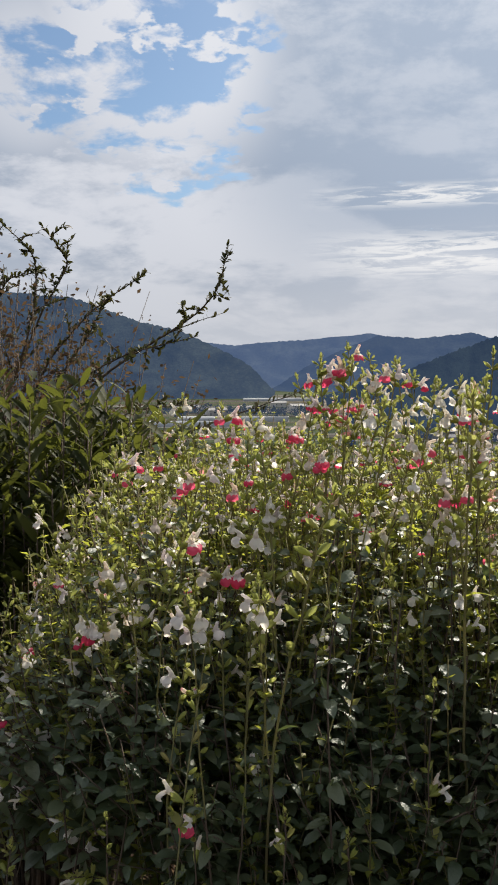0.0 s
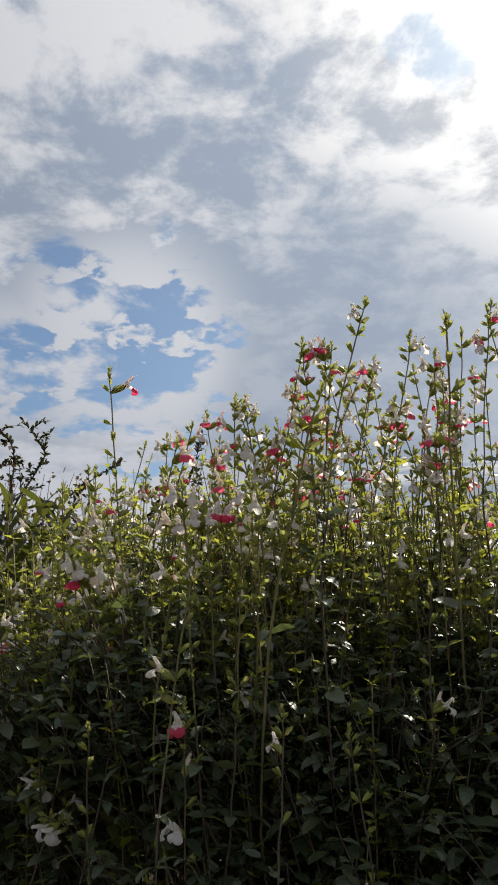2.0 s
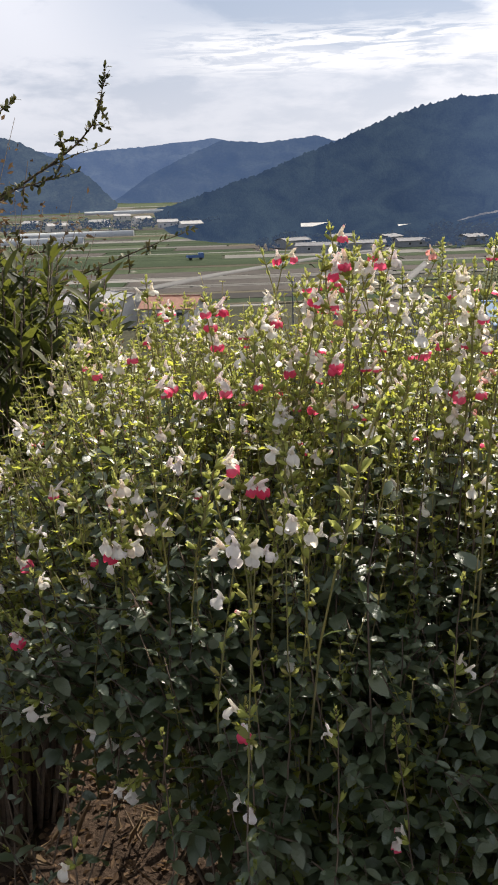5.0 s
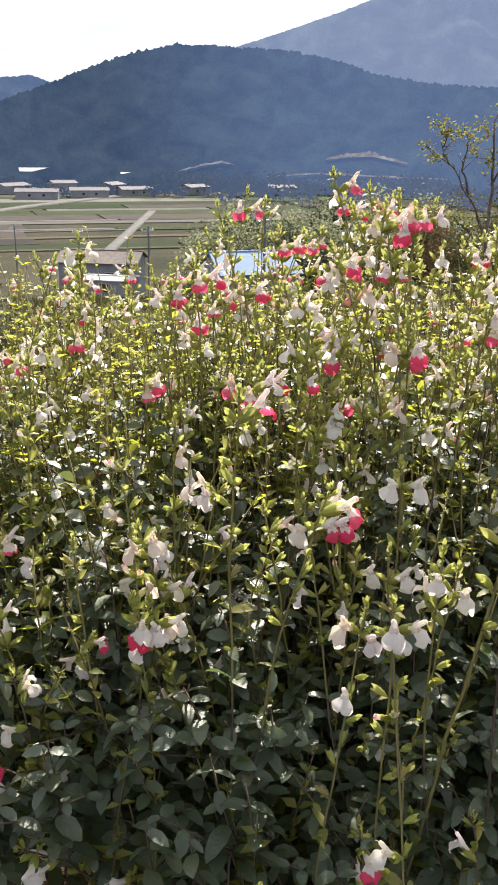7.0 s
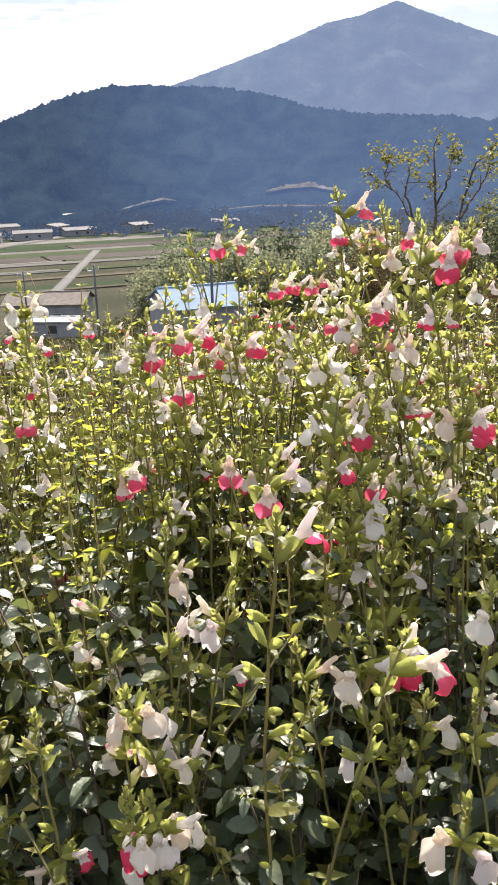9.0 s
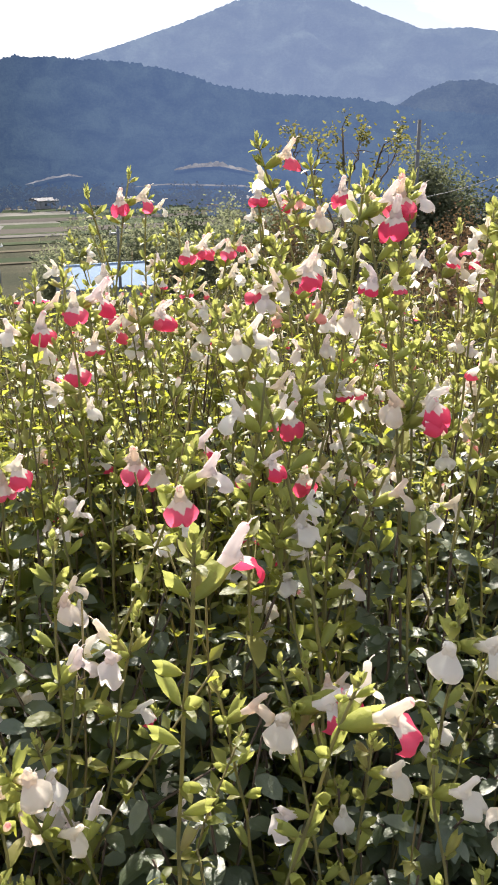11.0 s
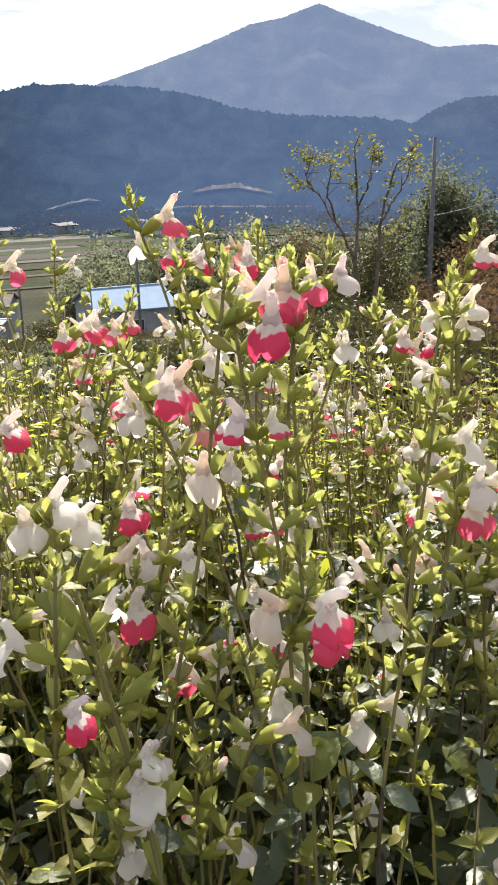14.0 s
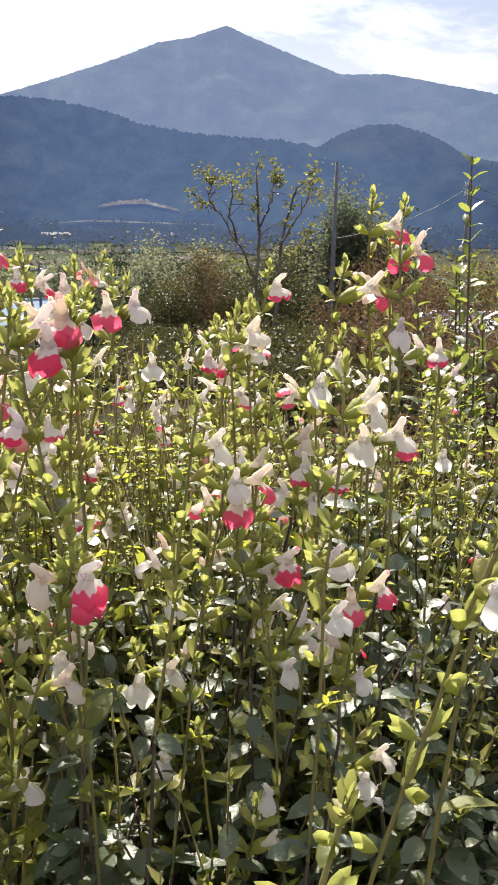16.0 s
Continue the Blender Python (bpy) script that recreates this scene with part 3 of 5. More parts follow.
# ---- buildings, poles and vehicles of the valley ----
def house(name, label, az, r, turn, w, d, h, pitch, roof_mat, wall_mat, windows=2, eave=0.4, lift=0.0, group=""):
    """A gabled building: walls, two roof slopes, ridge, door and windows with frames."""
    x, y, z = on_land(az, r, lift)
    top = thing(name, label, "building", (x, y, z), turn, group)
    rise = d / 2 * math.tan(radians(pitch))
    bm = bmesh.new()
    pts = [(-w / 2, -d / 2, -1.5), (w / 2, -d / 2, -1.5), (w / 2, d / 2, -1.5), (-w / 2, d / 2, -1.5), (-w / 2, -d / 2, h), (w / 2, -d / 2, h), (w / 2, d / 2, h), (-w / 2, d / 2, h), (-w / 2, 0, h + rise), (w / 2, 0, h + rise)]
    vs = [bm.verts.new(p) for p in pts]
    for f in ((0, 1, 5, 4), (2, 3, 7, 6), (1, 2, 6, 9, 5), (3, 0, 4, 8, 7)):
        bm.faces.new([vs[i] for i in f])
    part("wall", bm, wall_mat, top)
    for side in (-1, 1):
        run = d / 2 + eave
        slope = math.hypot(run, run * math.tan(radians(pitch)))
        bm = bmesh.new()
        box(bm, (w + 2 * eave, slope, 0.12), (0, 0, 0), 0.02)
        o = part("roof", bm, roof_mat, top)
        o.matrix_local = pose(0, side * run / 2, h + rise - run / 2 * math.tan(radians(pitch)) + 0.08, -side * pitch)
    bm = bmesh.new()
    box(bm, (w + 2 * eave, 0.35, 0.14), (0, 0, h + rise + 0.13), 0.04)
    part("ridge_cap", bm, roof_mat, top)
    for i in range(windows):
        for side in (-1, 1):
            bm = bmesh.new()
            box(bm, (1.1, 0.08, 1.0), (-w / 2 + w * (i + 1) / (windows + 1), side * (d / 2 + 0.03), h * 0.58), 0.02)
            frame_ob = part("window_frame", bm, METAL, top)
            bm = bmesh.new()
            box(bm, (0.94, 0.03, 0.84), (-w / 2 + w * (i + 1) / (windows + 1), side * (d / 2 + 0.075), h * 0.58))
            part("pane", bm, GLASS_DARK, frame_ob)
    bm = bmesh.new()
    box(bm, (0.95, 0.07, min(2.0, h - 0.2)), (-w * 0.38, -d / 2 - 0.03, min(2.0, h - 0.2) / 2), 0.02)
    part("door", bm, GREY_WALL, top)
    return top


def greenhouse(az, r, turn, w, length):
    """A long vinyl tunnel on hoops."""
    x, y, z = on_land(az, r)
    top = thing("greenhouse", "long white vinyl greenhouse tunnel among the fields", "greenhouse", (x, y, z), turn, "greenhouses")
    soup = Soup()
    a = np.linspace(0, np.pi, 11)
    arc = np.stack([np.cos(a) * w / 2, np.sin(a) * w * 0.42], 1)
    v = np.concatenate([np.c_[np.full(11, s * length / 2), arc[:, 0], arc[:, 1]] for s in (-1, 1)])
    f = [[i, i + 1, 12 + i, 11 + i] for i in range(10)] + [list(range(11)), list(range(21, 10, -1))]
    soup.add(v, f)
    part_of("cover", soup.mesh("cover"), VINYL, top)
    for i in range(7):
        soup = Soup()
        xx = (i / 6 - 0.5) * length
        tube(soup, np.c_[np.full(11, xx), arc[:, 0] * 1.02, arc[:, 1] * 1.02], [0.05] * 11, 4)
        part_of("hoop", soup.mesh("hoop"), METAL, top)


def utility_pole(name, label, az, r, height, base_lift=0.0, arms=1, lamp=False, thick=0.13):
    x, y, z = on_land(az, r, base_lift)
    top = thing(name, label, "utility pole", (x, y, z), 25)
    soup = Soup()
    tube(soup, [(0, 0, -0.5), (0, 0, height * 0.5), (0, 0, height)], [thick * 1.25, thick * 1.1, thick * 0.9], 10)
    part_of("shaft", soup.mesh("shaft"), CONCRETE, top)
    for i in range(arms):
        bm = bmesh.new()
        box(bm, (1.5, 0.09, 0.09), (0, 0.12, height - 0.45 - 0.6 * i), 0.01)
        arm = part("crossarm", bm, METAL, top)
        for s in (-0.65, 0.0, 0.65):
            soup = Soup()
            tube(soup, [(s, 0.12, height - 0.4 - 0.6 * i), (s, 0.12, height - 0.34 - 0.6 * i), (s, 0.12, height - 0.22 - 0.6 * i)], [0.03, 0.06, 0.03], 6)
            part_of("insulator", soup.mesh("insulator"), PALE_WALL, arm)
    if lamp:
        soup = Soup()
        tube(soup, [(0, 0, height * 0.62), (-0.5, 0, height * 0.68), (-0.9, 0, height * 0.66)], [0.04, 0.035, 0.03], 6)
        arm = part_of("lamp_arm", soup.mesh("lamp_arm"), METAL, top)
        soup = Soup()
        tube(soup, [(-0.85, 0, height * 0.655), (-1.0, 0, height * 0.65), (-1.25, 0, height * 0.64)], [0.06, 0.13, 0.10], 8)
        part_of("lamp_head", soup.mesh("lamp_head"), VINYL, arm)
    return Vector((x, y, z + height))


def wire(name, a, b, sag, thick=0.02):
    soup = Soup()
    pts = [tuple(a.lerp(b, t) - Vector((0, 0, sag * 4 * t * (1 - t)))) for t in np.linspace(0, 1, 14)]
    tube(soup, pts, [thick] * 14, 4)
    tagged(part_of(name, soup.mesh(name), CABLE), "thin dark overhead cable strung between poles", "cable", "overhead cables")


def truck(az, r, turn):
    x, y, z = on_land(az, r, 0.3)
    top = thing("truck", "small blue flatbed truck parked by the fields", "truck", (x, y, z), turn)
    bm = bmesh.new()
    box(bm, (1.8, 1.75, 1.7), (2.0, 0, 1.35), 0.15)
    cab = part("cab", bm, TRUCK_BLUE, top)
    bm = bmesh.new()
    box(bm, (0.06, 1.4, 0.6), (2.9, 0, 1.75), 0.02)
    part("windscreen", bm, GLASS_DARK, cab)
    bm = bmesh.new()
    box(bm, (3.8, 1.8, 0.25), (-0.9, 0, 0.85), 0.03)
    box(bm, (3.8, 0.08, 0.6), (-0.9, 0.86, 1.2), 0.02)
    box(bm, (3.8, 0.08, 0.6), (-0.9, -0.86, 1.2), 0.02)
    part("bed", bm, TRUCK_BLUE, top)
    for sx in (1.9, -1.6):
        for sy in (-0.8, 0.8):
            soup = Soup()
            tube(soup, [(sx, sy - 0.12, 0.38), (sx, sy - 0.1, 0.38), (sx, sy + 0.1, 0.38), (sx, sy + 0.12, 0.38)], [0.3, 0.38, 0.38, 0.3], 14)
            part_of("wheel", soup.mesh("wheel"), RUBBER, top)


house("shed", "low shed with pale blue sheet-metal roof", 24.7, 74, -8, 6.3, 6.8, 3.0, 20, BLUE_ROOF, GREY_WALL, 1, 0.3, -0.1)
house("farmhouse", "single-storey farmhouse with weathered red roof", 3.2, 146, -20, 8.4, 6.4, 2.8, 24, RED_ROOF, PALE_WALL, 3, 0.6, 0.6)
house("cottage", "small white-walled village house with grey roof", 0.0, 150, -60, 7.5, 6.0, 3.6, 20, GREY_ROOF, PALE_WALL, 2, 0.4, 0.8, "village houses")
house("cottage", "small grey-roofed village house among shrubs", -2.6, 160, 15, 8.5, 6.0, 3.2, 22, GREY_ROOF, PALE_WALL, 2, 0.4, 0.5, "village houses")
house("barn", "long barn with weathered brown-grey roof", 15.6, 108, -30, 9.0, 6.0, 3.6, 18, WEATHERED_ROOF, GREY_WALL, 2, 0.4, 0.3)
house("outbuilding", "low white-roofed outbuilding beside the barn", 15.9, 92, -34, 5.2, 3.4, 1.6, 6, VINYL, GREY_WALL, 1, 0.2, 0.2)
house("hut", "small hut with white roof beyond the shrubs", 53.0, 20, -35, 2.6, 2.2, 1.3, 8, VINYL, PALE_WALL, 0, 0.2, -0.5)
house("warehouse", "distant grey warehouse at the foot of the hill", 12.6, 425, -10, 20, 12, 4.5, 12, GREY_ROOF, GREY_WALL, 3, 0.5)
house("warehouse", "distant grey warehouse at the foot of the hill", 18.8, 400, -10, 24, 12, 4.0, 12, GREY_ROOF, GREY_WALL, 3, 0.5)
house("villa", "distant white house below the wooded hill", 23.8, 425, 20, 9, 7, 4.0, 22, VINYL, PALE_WALL, 2, 0.5, 4.0)
for az, r, turn, w, length in ((-2.5, 480, -6, 7, 60), (-6.0, 430, -6, 7, 60), (1.0, 900, -6, 8, 90), (14.5, 350, -9, 5, 34), (15.8, 390, -9, 5, 40)):
    greenhouse(az, r, turn, w, length)
for az, r, turn in ((-3.6, 560, 20), (-1.0, 600, -15), (1.6, 640, 30), (3.2, 560, 0), (4.6, 520, 12), (-5.0, 620, -30), (0.4, 720, 10)):
    house("cottage", "far-off grey-roofed village house", az, r, turn, 12, 8, 3.6, 20, GREY_ROOF, PALE_WALL, 2, 0.5, 0, "village houses")
for az, r, turn, w, h in ((10.8, 345, 25, 11, 3.0), (12.2, 320, -18, 14, 2.6), (13.6, 352, 5, 9, 3.6), (15.1, 328, -12, 13, 2.6), (16.4, 350, 40, 9, 3.2), (17.9, 338, 0, 12, 2.4), (21.5, 345, 18, 9, 3.0), (27.0, 350, -26, 10, 3.0), (33.5, 352, 16, 9, 3.0)):
    house("farm_shed", "distant low farm shed with pale sheet roof", az, r, turn, w, 8, h, 12, MUTED_ROOF, GREY_WALL, 2, 0.4, 0, "far farm sheds")
truck(4.8, 300, 10)


def road(name, label, points, width):
    soup = Soup()
    pts = [Vector(on_land(az, r, 0.42)) for az, r in points]
    rows = []
    for i, p in enumerate(pts):
        d = (pts[min(i + 1, len(pts) - 1)] - pts[max(i - 1, 0)]).normalized()
        s = Vector((d.y, -d.x, 0)).normalized() * width / 2
        rows += [p - s, p + s, p + s - Vector((0, 0, 0.6)), p - s - Vector((0, 0, 0.6))]
    f = []
    for i in range(len(pts) - 1):
        a, b = 4 * i, 4 * i + 4
        f += [[a, a + 1, b + 1, b], [a + 1, a + 2, b + 2, b + 1], [a + 3, a, b, b + 3]]
    soup.add(np.array([tuple(v) for v in rows]), f)
    tagged(part_of(name, soup.mesh(name), ROAD), label, "road", kind="structure")


road("road", "narrow pale farm road through the fields", [(1.5, 215), (6, 245), (12, 290), (18, 345), (23, 400)], 5.0)
road("track", "straight farm track between parcels", [(15.9, 176), (17.4, 215), (18.9, 272)], 2.2)
POLE_TOP = utility_pole("utility_pole", "grey concrete utility pole above the shrubs", 43.5, 38, 8.1, -0.5, 0, False, 0.085)
POLE_RIGHT = utility_pole("utility_pole", "utility pole carrying a street lamp and cables", 51.8, 62, 12.3, -0.5, 2, True, 0.11)
FAR_SIDE = Vector(on_land(66, 60, 8.0))
wire("power_cable", POLE_TOP - Vector((0, 0, 3.0)), POLE_RIGHT - Vector((0, 0, 0.5)), 0.5)
wire("power_cable", POLE_RIGHT - Vector((0, 0, 0.4)), FAR_SIDE, 0.6)
wire("power_cable", POLE_RIGHT - Vector((0, 0, 1.1)), FAR_SIDE - Vector((0, 0, 0.7)), 0.6)
for az, r, h in ((18.4, 80, 6.5), (14.2, 95, 7.0), (25.6, 62, 6.0), (10.7, 130, 8.0)):
    utility_pole("utility_pole", "slender grey utility pole among the farm buildings", az, r, h, 0, 1, False, 0.09)


# ---- trees, groves and shrubs in the middle distance ----
def clump(name, label, az, r, width, height, leaf_mat, leaf, n, sink=0.3, category="shrub", group="", stems=9):
    """A shrub: several upright stems and an uneven mass of small leaves."""
    x, y, z = on_land(az, r, -sink)
    top = thing(name, label, category, (x, y, z), 0, group)
    wood = Soup()
    heads = []
    for _ in range(stems):
        a, q = rng.uniform(0, 2 * np.pi), rng.random() ** 0.5
        end = np.array([math.cos(a) * q * width / 2, math.sin(a) * q * width / 2, height * rng.uniform(0.6, 0.98) * (1 - 0.35 * q * q)])
        mid = end * (0.45, 0.45, 0.5)
        tube(wood, [(0.1 * end[0], 0.1 * end[1], -0.1), mid, end], [0.03, 0.02, 0.008], 4)
        for _ in range(5):
            heads.append(end * rng.uniform(0.35, 1.0) + rng.normal(size=3) * width * 0.07)
    tagged(part_of("wood", wood.mesh("wood"), BARK, top), kind="stuff")
    heads = np.array(heads)
    at = heads[rng.integers(0, len(heads), n)] + rng.normal(size=(n, 3)) * (width * 0.10, width * 0.10, height * 0.09)
    at[:, 2] = np.clip(at[:, 2], 0.05, None)
    green = Soup()
    leaves(green, at, scatter_dirs(n), scatter_dirs(n), rng.uniform(0.7, 1.3, n) * leaf, rng.uniform(0.5, 0.78, n) * leaf, rng.uniform(0, 0.3, n), small=True)
    part_of("foliage", green.mesh("foliage"), leaf_mat, top)


rng = np.random.default_rng(21)


def sapling(az, r):
    """A young tree of two slender stems, bare below, with a few tufts of yellowing leaves at the ends of its limbs."""
    x, y, z = on_land(az, r)
    top = thing("sapling", "thin bare-limbed young tree with few yellowing leaves", "tree", (x, y, z), -az)
    stems = (((0.0, -0.1), (-0.03, 0.6), (-0.02, 1.2), (0.02, 1.6), (-0.02, 2.2), (-0.05, 2.72)), ((0.2, -0.1), (0.26, 0.7), (0.33, 1.45), (0.38, 2.0), (0.52, 2.5)))
    boughs = (((-0.02, 1.15), (-0.25, 1.65), (-0.5, 2.08), (-0.95, 2.4)), ((-0.3, 1.74), (-0.42, 2.15), (-0.36, 2.48)), ((0.35, 1.75), (0.58, 2.12), (0.74, 2.55)), ((0.0, 1.9), (0.18, 2.3), (0.22, 2.66)),
              ((0.3, 1.1), (0.55, 1.4), (0.66, 1.75)), ((-0.6, 2.15), (-0.72, 2.35), (-0.66, 2.56)), ((-0.02, 0.9), (-0.2, 1.2), (-0.45, 1.38)))
    at = []
    for kind, lines, thick in (("trunk", stems, 0.036), ("branch", boughs, 0.018)):
        for line in lines:
            pts = np.array([(u, rng.normal() * 0.10, w) for u, w in line])
            fine = np.stack([np.interp(np.linspace(0, len(pts) - 1, 13), range(len(pts)), pts[:, k]) for k in range(3)], 1)
            fine[1:-1] = (fine[:-2] + 2 * fine[1:-1] + fine[2:]) / 4 + rng.normal(size=(11, 3)) * 0.012
            wood = Soup()
            tube(wood, fine, np.linspace(thick, thick * 0.3, 13), 6)
            limb = part_of(kind, wood.mesh(kind), BARK, top)
            for i in range(5, 13):
                # thin side twigs
                d = unit(rng.normal(size=3) * (1, 1, 0.6) + np.array([0, 0, 0.7]))
                far = rng.uniform(0.12, 0.34)
                twig = Soup()
                tube(twig, [fine[i], fine[i] + d * far * 0.5 + (0, 0, 0.01), fine[i] + d * far], [0.007, 0.005, 0.003], 4)
                part_of("twig", twig.mesh("twig"), BARK, limb)
                n = int(rng.integers(10, 44)) if i > 8 else int(rng.integers(0, 4))
                at.extend(fine[i] + d * far * rng.uniform(0.4, 1.1, (n, 1)) + rng.normal(size=(n, 3)) * 0.055)
    n = len(at)
    green = Soup()
    leaves(green, at, scatter_dirs(n), scatter_dirs(n), rng.uniform(0.04, 0.075, n), rng.uniform(0.025, 0.045, n), rng.uniform(0, 0.3, n))
    part_of("crown", green.mesh("crown"), TREE_LEAF, top)


sapling(37.4, 13.5)
rng = np.random.default_rng(22)
SLOPE_SHRUBS = (
    (47.5, 50, 5.4, 6.6, DARK_LEAF, 0.26, 3600, "broad dark green shrub on the slope"),
    (50.5, 48, 5.6, 6.2, TREE_LEAF, 0.24, 3600, "olive green shrub on the slope"),
    (54.0, 46, 5.6, 6.2, TREE_LEAF, 0.24, 3600, "olive green shrub on the slope"),
    (58.0, 46, 5.6, 6.4, DARK_LEAF, 0.24, 3000, "broad dark green shrub on the slope"),
    (46.3, 26, 2.6, 3.4, RUSTY, 0.09, 4200, "dry reddish-brown shrub at the terrace edge"),
    (48.8, 24, 2.6, 2.9, RUSTY, 0.09, 3800, "dry reddish-brown shrub at the terrace edge"),
    (51.5, 23, 2.6, 2.5, SHRUB_LEAF, 0.09, 3600, "dull brown and green shrub"),
    (55.5, 22, 2.4, 1.5, RUSTY, 0.10, 2000, "dry reddish-brown shrub at the terrace edge"),
    (44.4, 27, 2.4, 3.2, RUSTY, 0.09, 4200, "dry reddish-brown shrub at the terrace edge"),
    (39.6, 38, 3.6, 5.8, SHRUB_LEAF, 0.14, 3600, "brown-green thicket behind the young tree"),
    (37.0, 40, 3.6, 4.8, SHRUB_LEAF, 0.14, 3600, "brown-green thicket behind the young tree"),
    (33.4, 36, 3.2, 3.9, SHRUB_LEAF, 0.13, 3400, "brown-green thicket behind the young tree"),
    (35.3, 37, 3.2, 4.5, RUSTY, 0.13, 3400, "brown thicket behind the young tree"),
)
LOW_SHRUBS = (
    (36.2, 17, 1.3, 1.0, SHRUB_LEAF, 0.07, 1800, "low olive shrub beside bare soil"),
    (41.8, 16, 1.1, 0.8, RUSTY, 0.06, 1500, "low dry shrub beside bare soil"),
    (45.2, 15, 1.2, 0.8, RUSTY, 0.06, 1500, "low dry shrub beside bare soil"),
    (49.5, 14, 1.4, 0.8, RUSTY, 0.06, 1700, "low dry shrub beside bare soil"),
    (53.5, 13, 1.4, 0.9, RUSTY, 0.06, 1700, "low dry shrub beside bare soil"),
    (31.5, 40, 2.4, 1.6, SHRUB_LEAF, 0.12, 1500, "low olive shrub below the terrace"),
    (19.5, 52, 3.0, 1.6, SHRUB_LEAF, 0.14, 1500, "low olive shrub below the terrace"),
    (13.0, 70, 4.0, 2.0, SHRUB_LEAF, 0.2, 1500, "low olive shrub near the village"),
    (6.0, 100, 5.0, 3.0, SHRUB_LEAF, 0.3, 1500, "dark garden shrub near the village"),
    (1.8, 112, 4.0, 3.0, DARK_LEAF, 0.3, 1500, "dark garden shrub near the village"),
    (-4.5, 110, 6.0, 3.5, DARK_LEAF, 0.3, 1500, "dark garden shrub near the village"),
    (-9.0, 100, 7.0, 4.0, DARK_LEAF, 0.3, 1500, "dark garden shrub near the village"),
    (22.0, 96, 5.0, 3.0, SHRUB_LEAF, 0.3, 1500, "dark garden shrub near the village"),
)
for az, r, w, h, mat, leaf, n, lab in SLOPE_SHRUBS + LOW_SHRUBS:
    clump("shrub", lab, az, r, w, h, mat, leaf, n)
clump("evergreen_tree", "dense rounded grey-green tree behind the pole", 44.6, 52, 4.8, 9.2, BAMBOO_LEAF, 0.22, 24000, 0.2, "tree", "", 44)
clump("evergreen_tree", "dark green tree beside the pole", 42.2, 58, 4.4, 8.1, DARK_LEAF, 0.24, 6000, 0.2, "tree", "", 18)
for i, az in enumerate(np.linspace(22.6, 40.5, 13)):
    clump("grove_tree", "grey-green tree in a hedgerow behind the shed", float(az), 88 + 5 * (i % 3), 6.6, 10.6 - 0.1 * abs(i - 3) + 0.7 * (i % 2) - 2.6 * (i == 0), (HEDGE_LEAF, HEDGE_LEAF, DARK_LEAF)[i % 3], 0.34, 5200, 0.5, "tree", "hedgerow behind the shed", 14)


def treeline(name, label, az0, az1, r0, r1, low, high, n, mat):
    """A far belt of trees: trunks and uneven rounded crowns of leaf clumps in one mesh."""
    soup = Soup()
    at, size = [], []
    for k in range(n):
        az = az0 + (az1 - az0) * (k + rng.random()) / n
        x, y, z = on_land(az, rng.uniform(r0, r1))
        h, w = rng.uniform(low, high), rng.uniform(2.0, 4.0)
        tube(soup, [(x, y, z), (x, y, z + h * 0.6)], [0.2, 0.1], 4)
        q = rng.normal(size=(60, 3))
        q *= (rng.random(60) ** 0.33 / np.linalg.norm(q, axis=1))[:, None]
        at.append(np.array([x, y, z + h * 0.55]) + q * (w, w, h * 0.45))
        size.append(rng.uniform(0.8, 1.7, 60))
    at, size = np.concatenate(at), np.concatenate(size)
    leaves(soup, at, scatter_dirs(len(at)), scatter_dirs(len(at)), size, size * 0.8, rng.uniform(0, 0.3, len(at)), small=True)
    tagged(part_of(name, soup.mesh(name), mat), label, "trees", kind="stuff")


# these crowns also carry a painted haze glow
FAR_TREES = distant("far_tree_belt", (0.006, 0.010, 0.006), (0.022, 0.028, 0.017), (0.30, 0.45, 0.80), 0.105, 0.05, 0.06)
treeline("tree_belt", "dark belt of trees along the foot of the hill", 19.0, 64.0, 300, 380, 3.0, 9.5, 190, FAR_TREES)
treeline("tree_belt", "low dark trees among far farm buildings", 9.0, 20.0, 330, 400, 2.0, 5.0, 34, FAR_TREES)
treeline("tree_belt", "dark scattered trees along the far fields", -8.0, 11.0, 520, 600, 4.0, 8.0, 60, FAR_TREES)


def build_meadow():
    """Rough grass over the slope below the terrace."""
    grass = Soup()
    at, way, up, size = [], [], [], []
    for _ in range(2600):
        az, r = rng.uniform(8, 60), 5.0 + 45 * rng.random() ** 1.6
        tuft = rng.uniform(0.5, 1.3) * (0.08 + r * 0.0035)
        for _ in range(6):
            x, y, z = on_land(az, r)
            x, y = x + rng.normal() * 0.02 * r ** 0.7, y + rng.normal() * 0.02 * r ** 0.7
            at.append((x, y, land(x, y) - 0.01))
            way.append((rng.normal() * 0.6, rng.normal() * 0.6, 1.0))
            up.append((rng.normal(), rng.normal(), 0.2))
            size.append(tuft * rng.uniform(0.6, 1.3))
    size, at, way, up = np.array(size), np.array(at), np.array(way), np.array(up)
    dry = np.arctan2(at[:, 0], at[:, 1]) + rng.normal(size=len(at)) * 0.06 > radians(29)
    for mat, pick in ((0, ~dry), (1, dry)):
        leaves(grass, at[pick], way[pick], up[pick], size[pick], size[pick] * 0.10, rng.uniform(0.1, 0.6, int(pick.sum())), mat, True)
    tagged(part_of("meadow_grass", grass.mesh("meadow_grass"), [SHRUB_LEAF, RUSTY]), "rough dull grass on the slope below the terrace", "grass", kind="stuff")


build_meadow()


# ---- the flowering salvia bush ----
BUSH_AT, BUSH_R, BUSH_TOP = (0.28, 1.43), (0.70, 0.70), 1.155


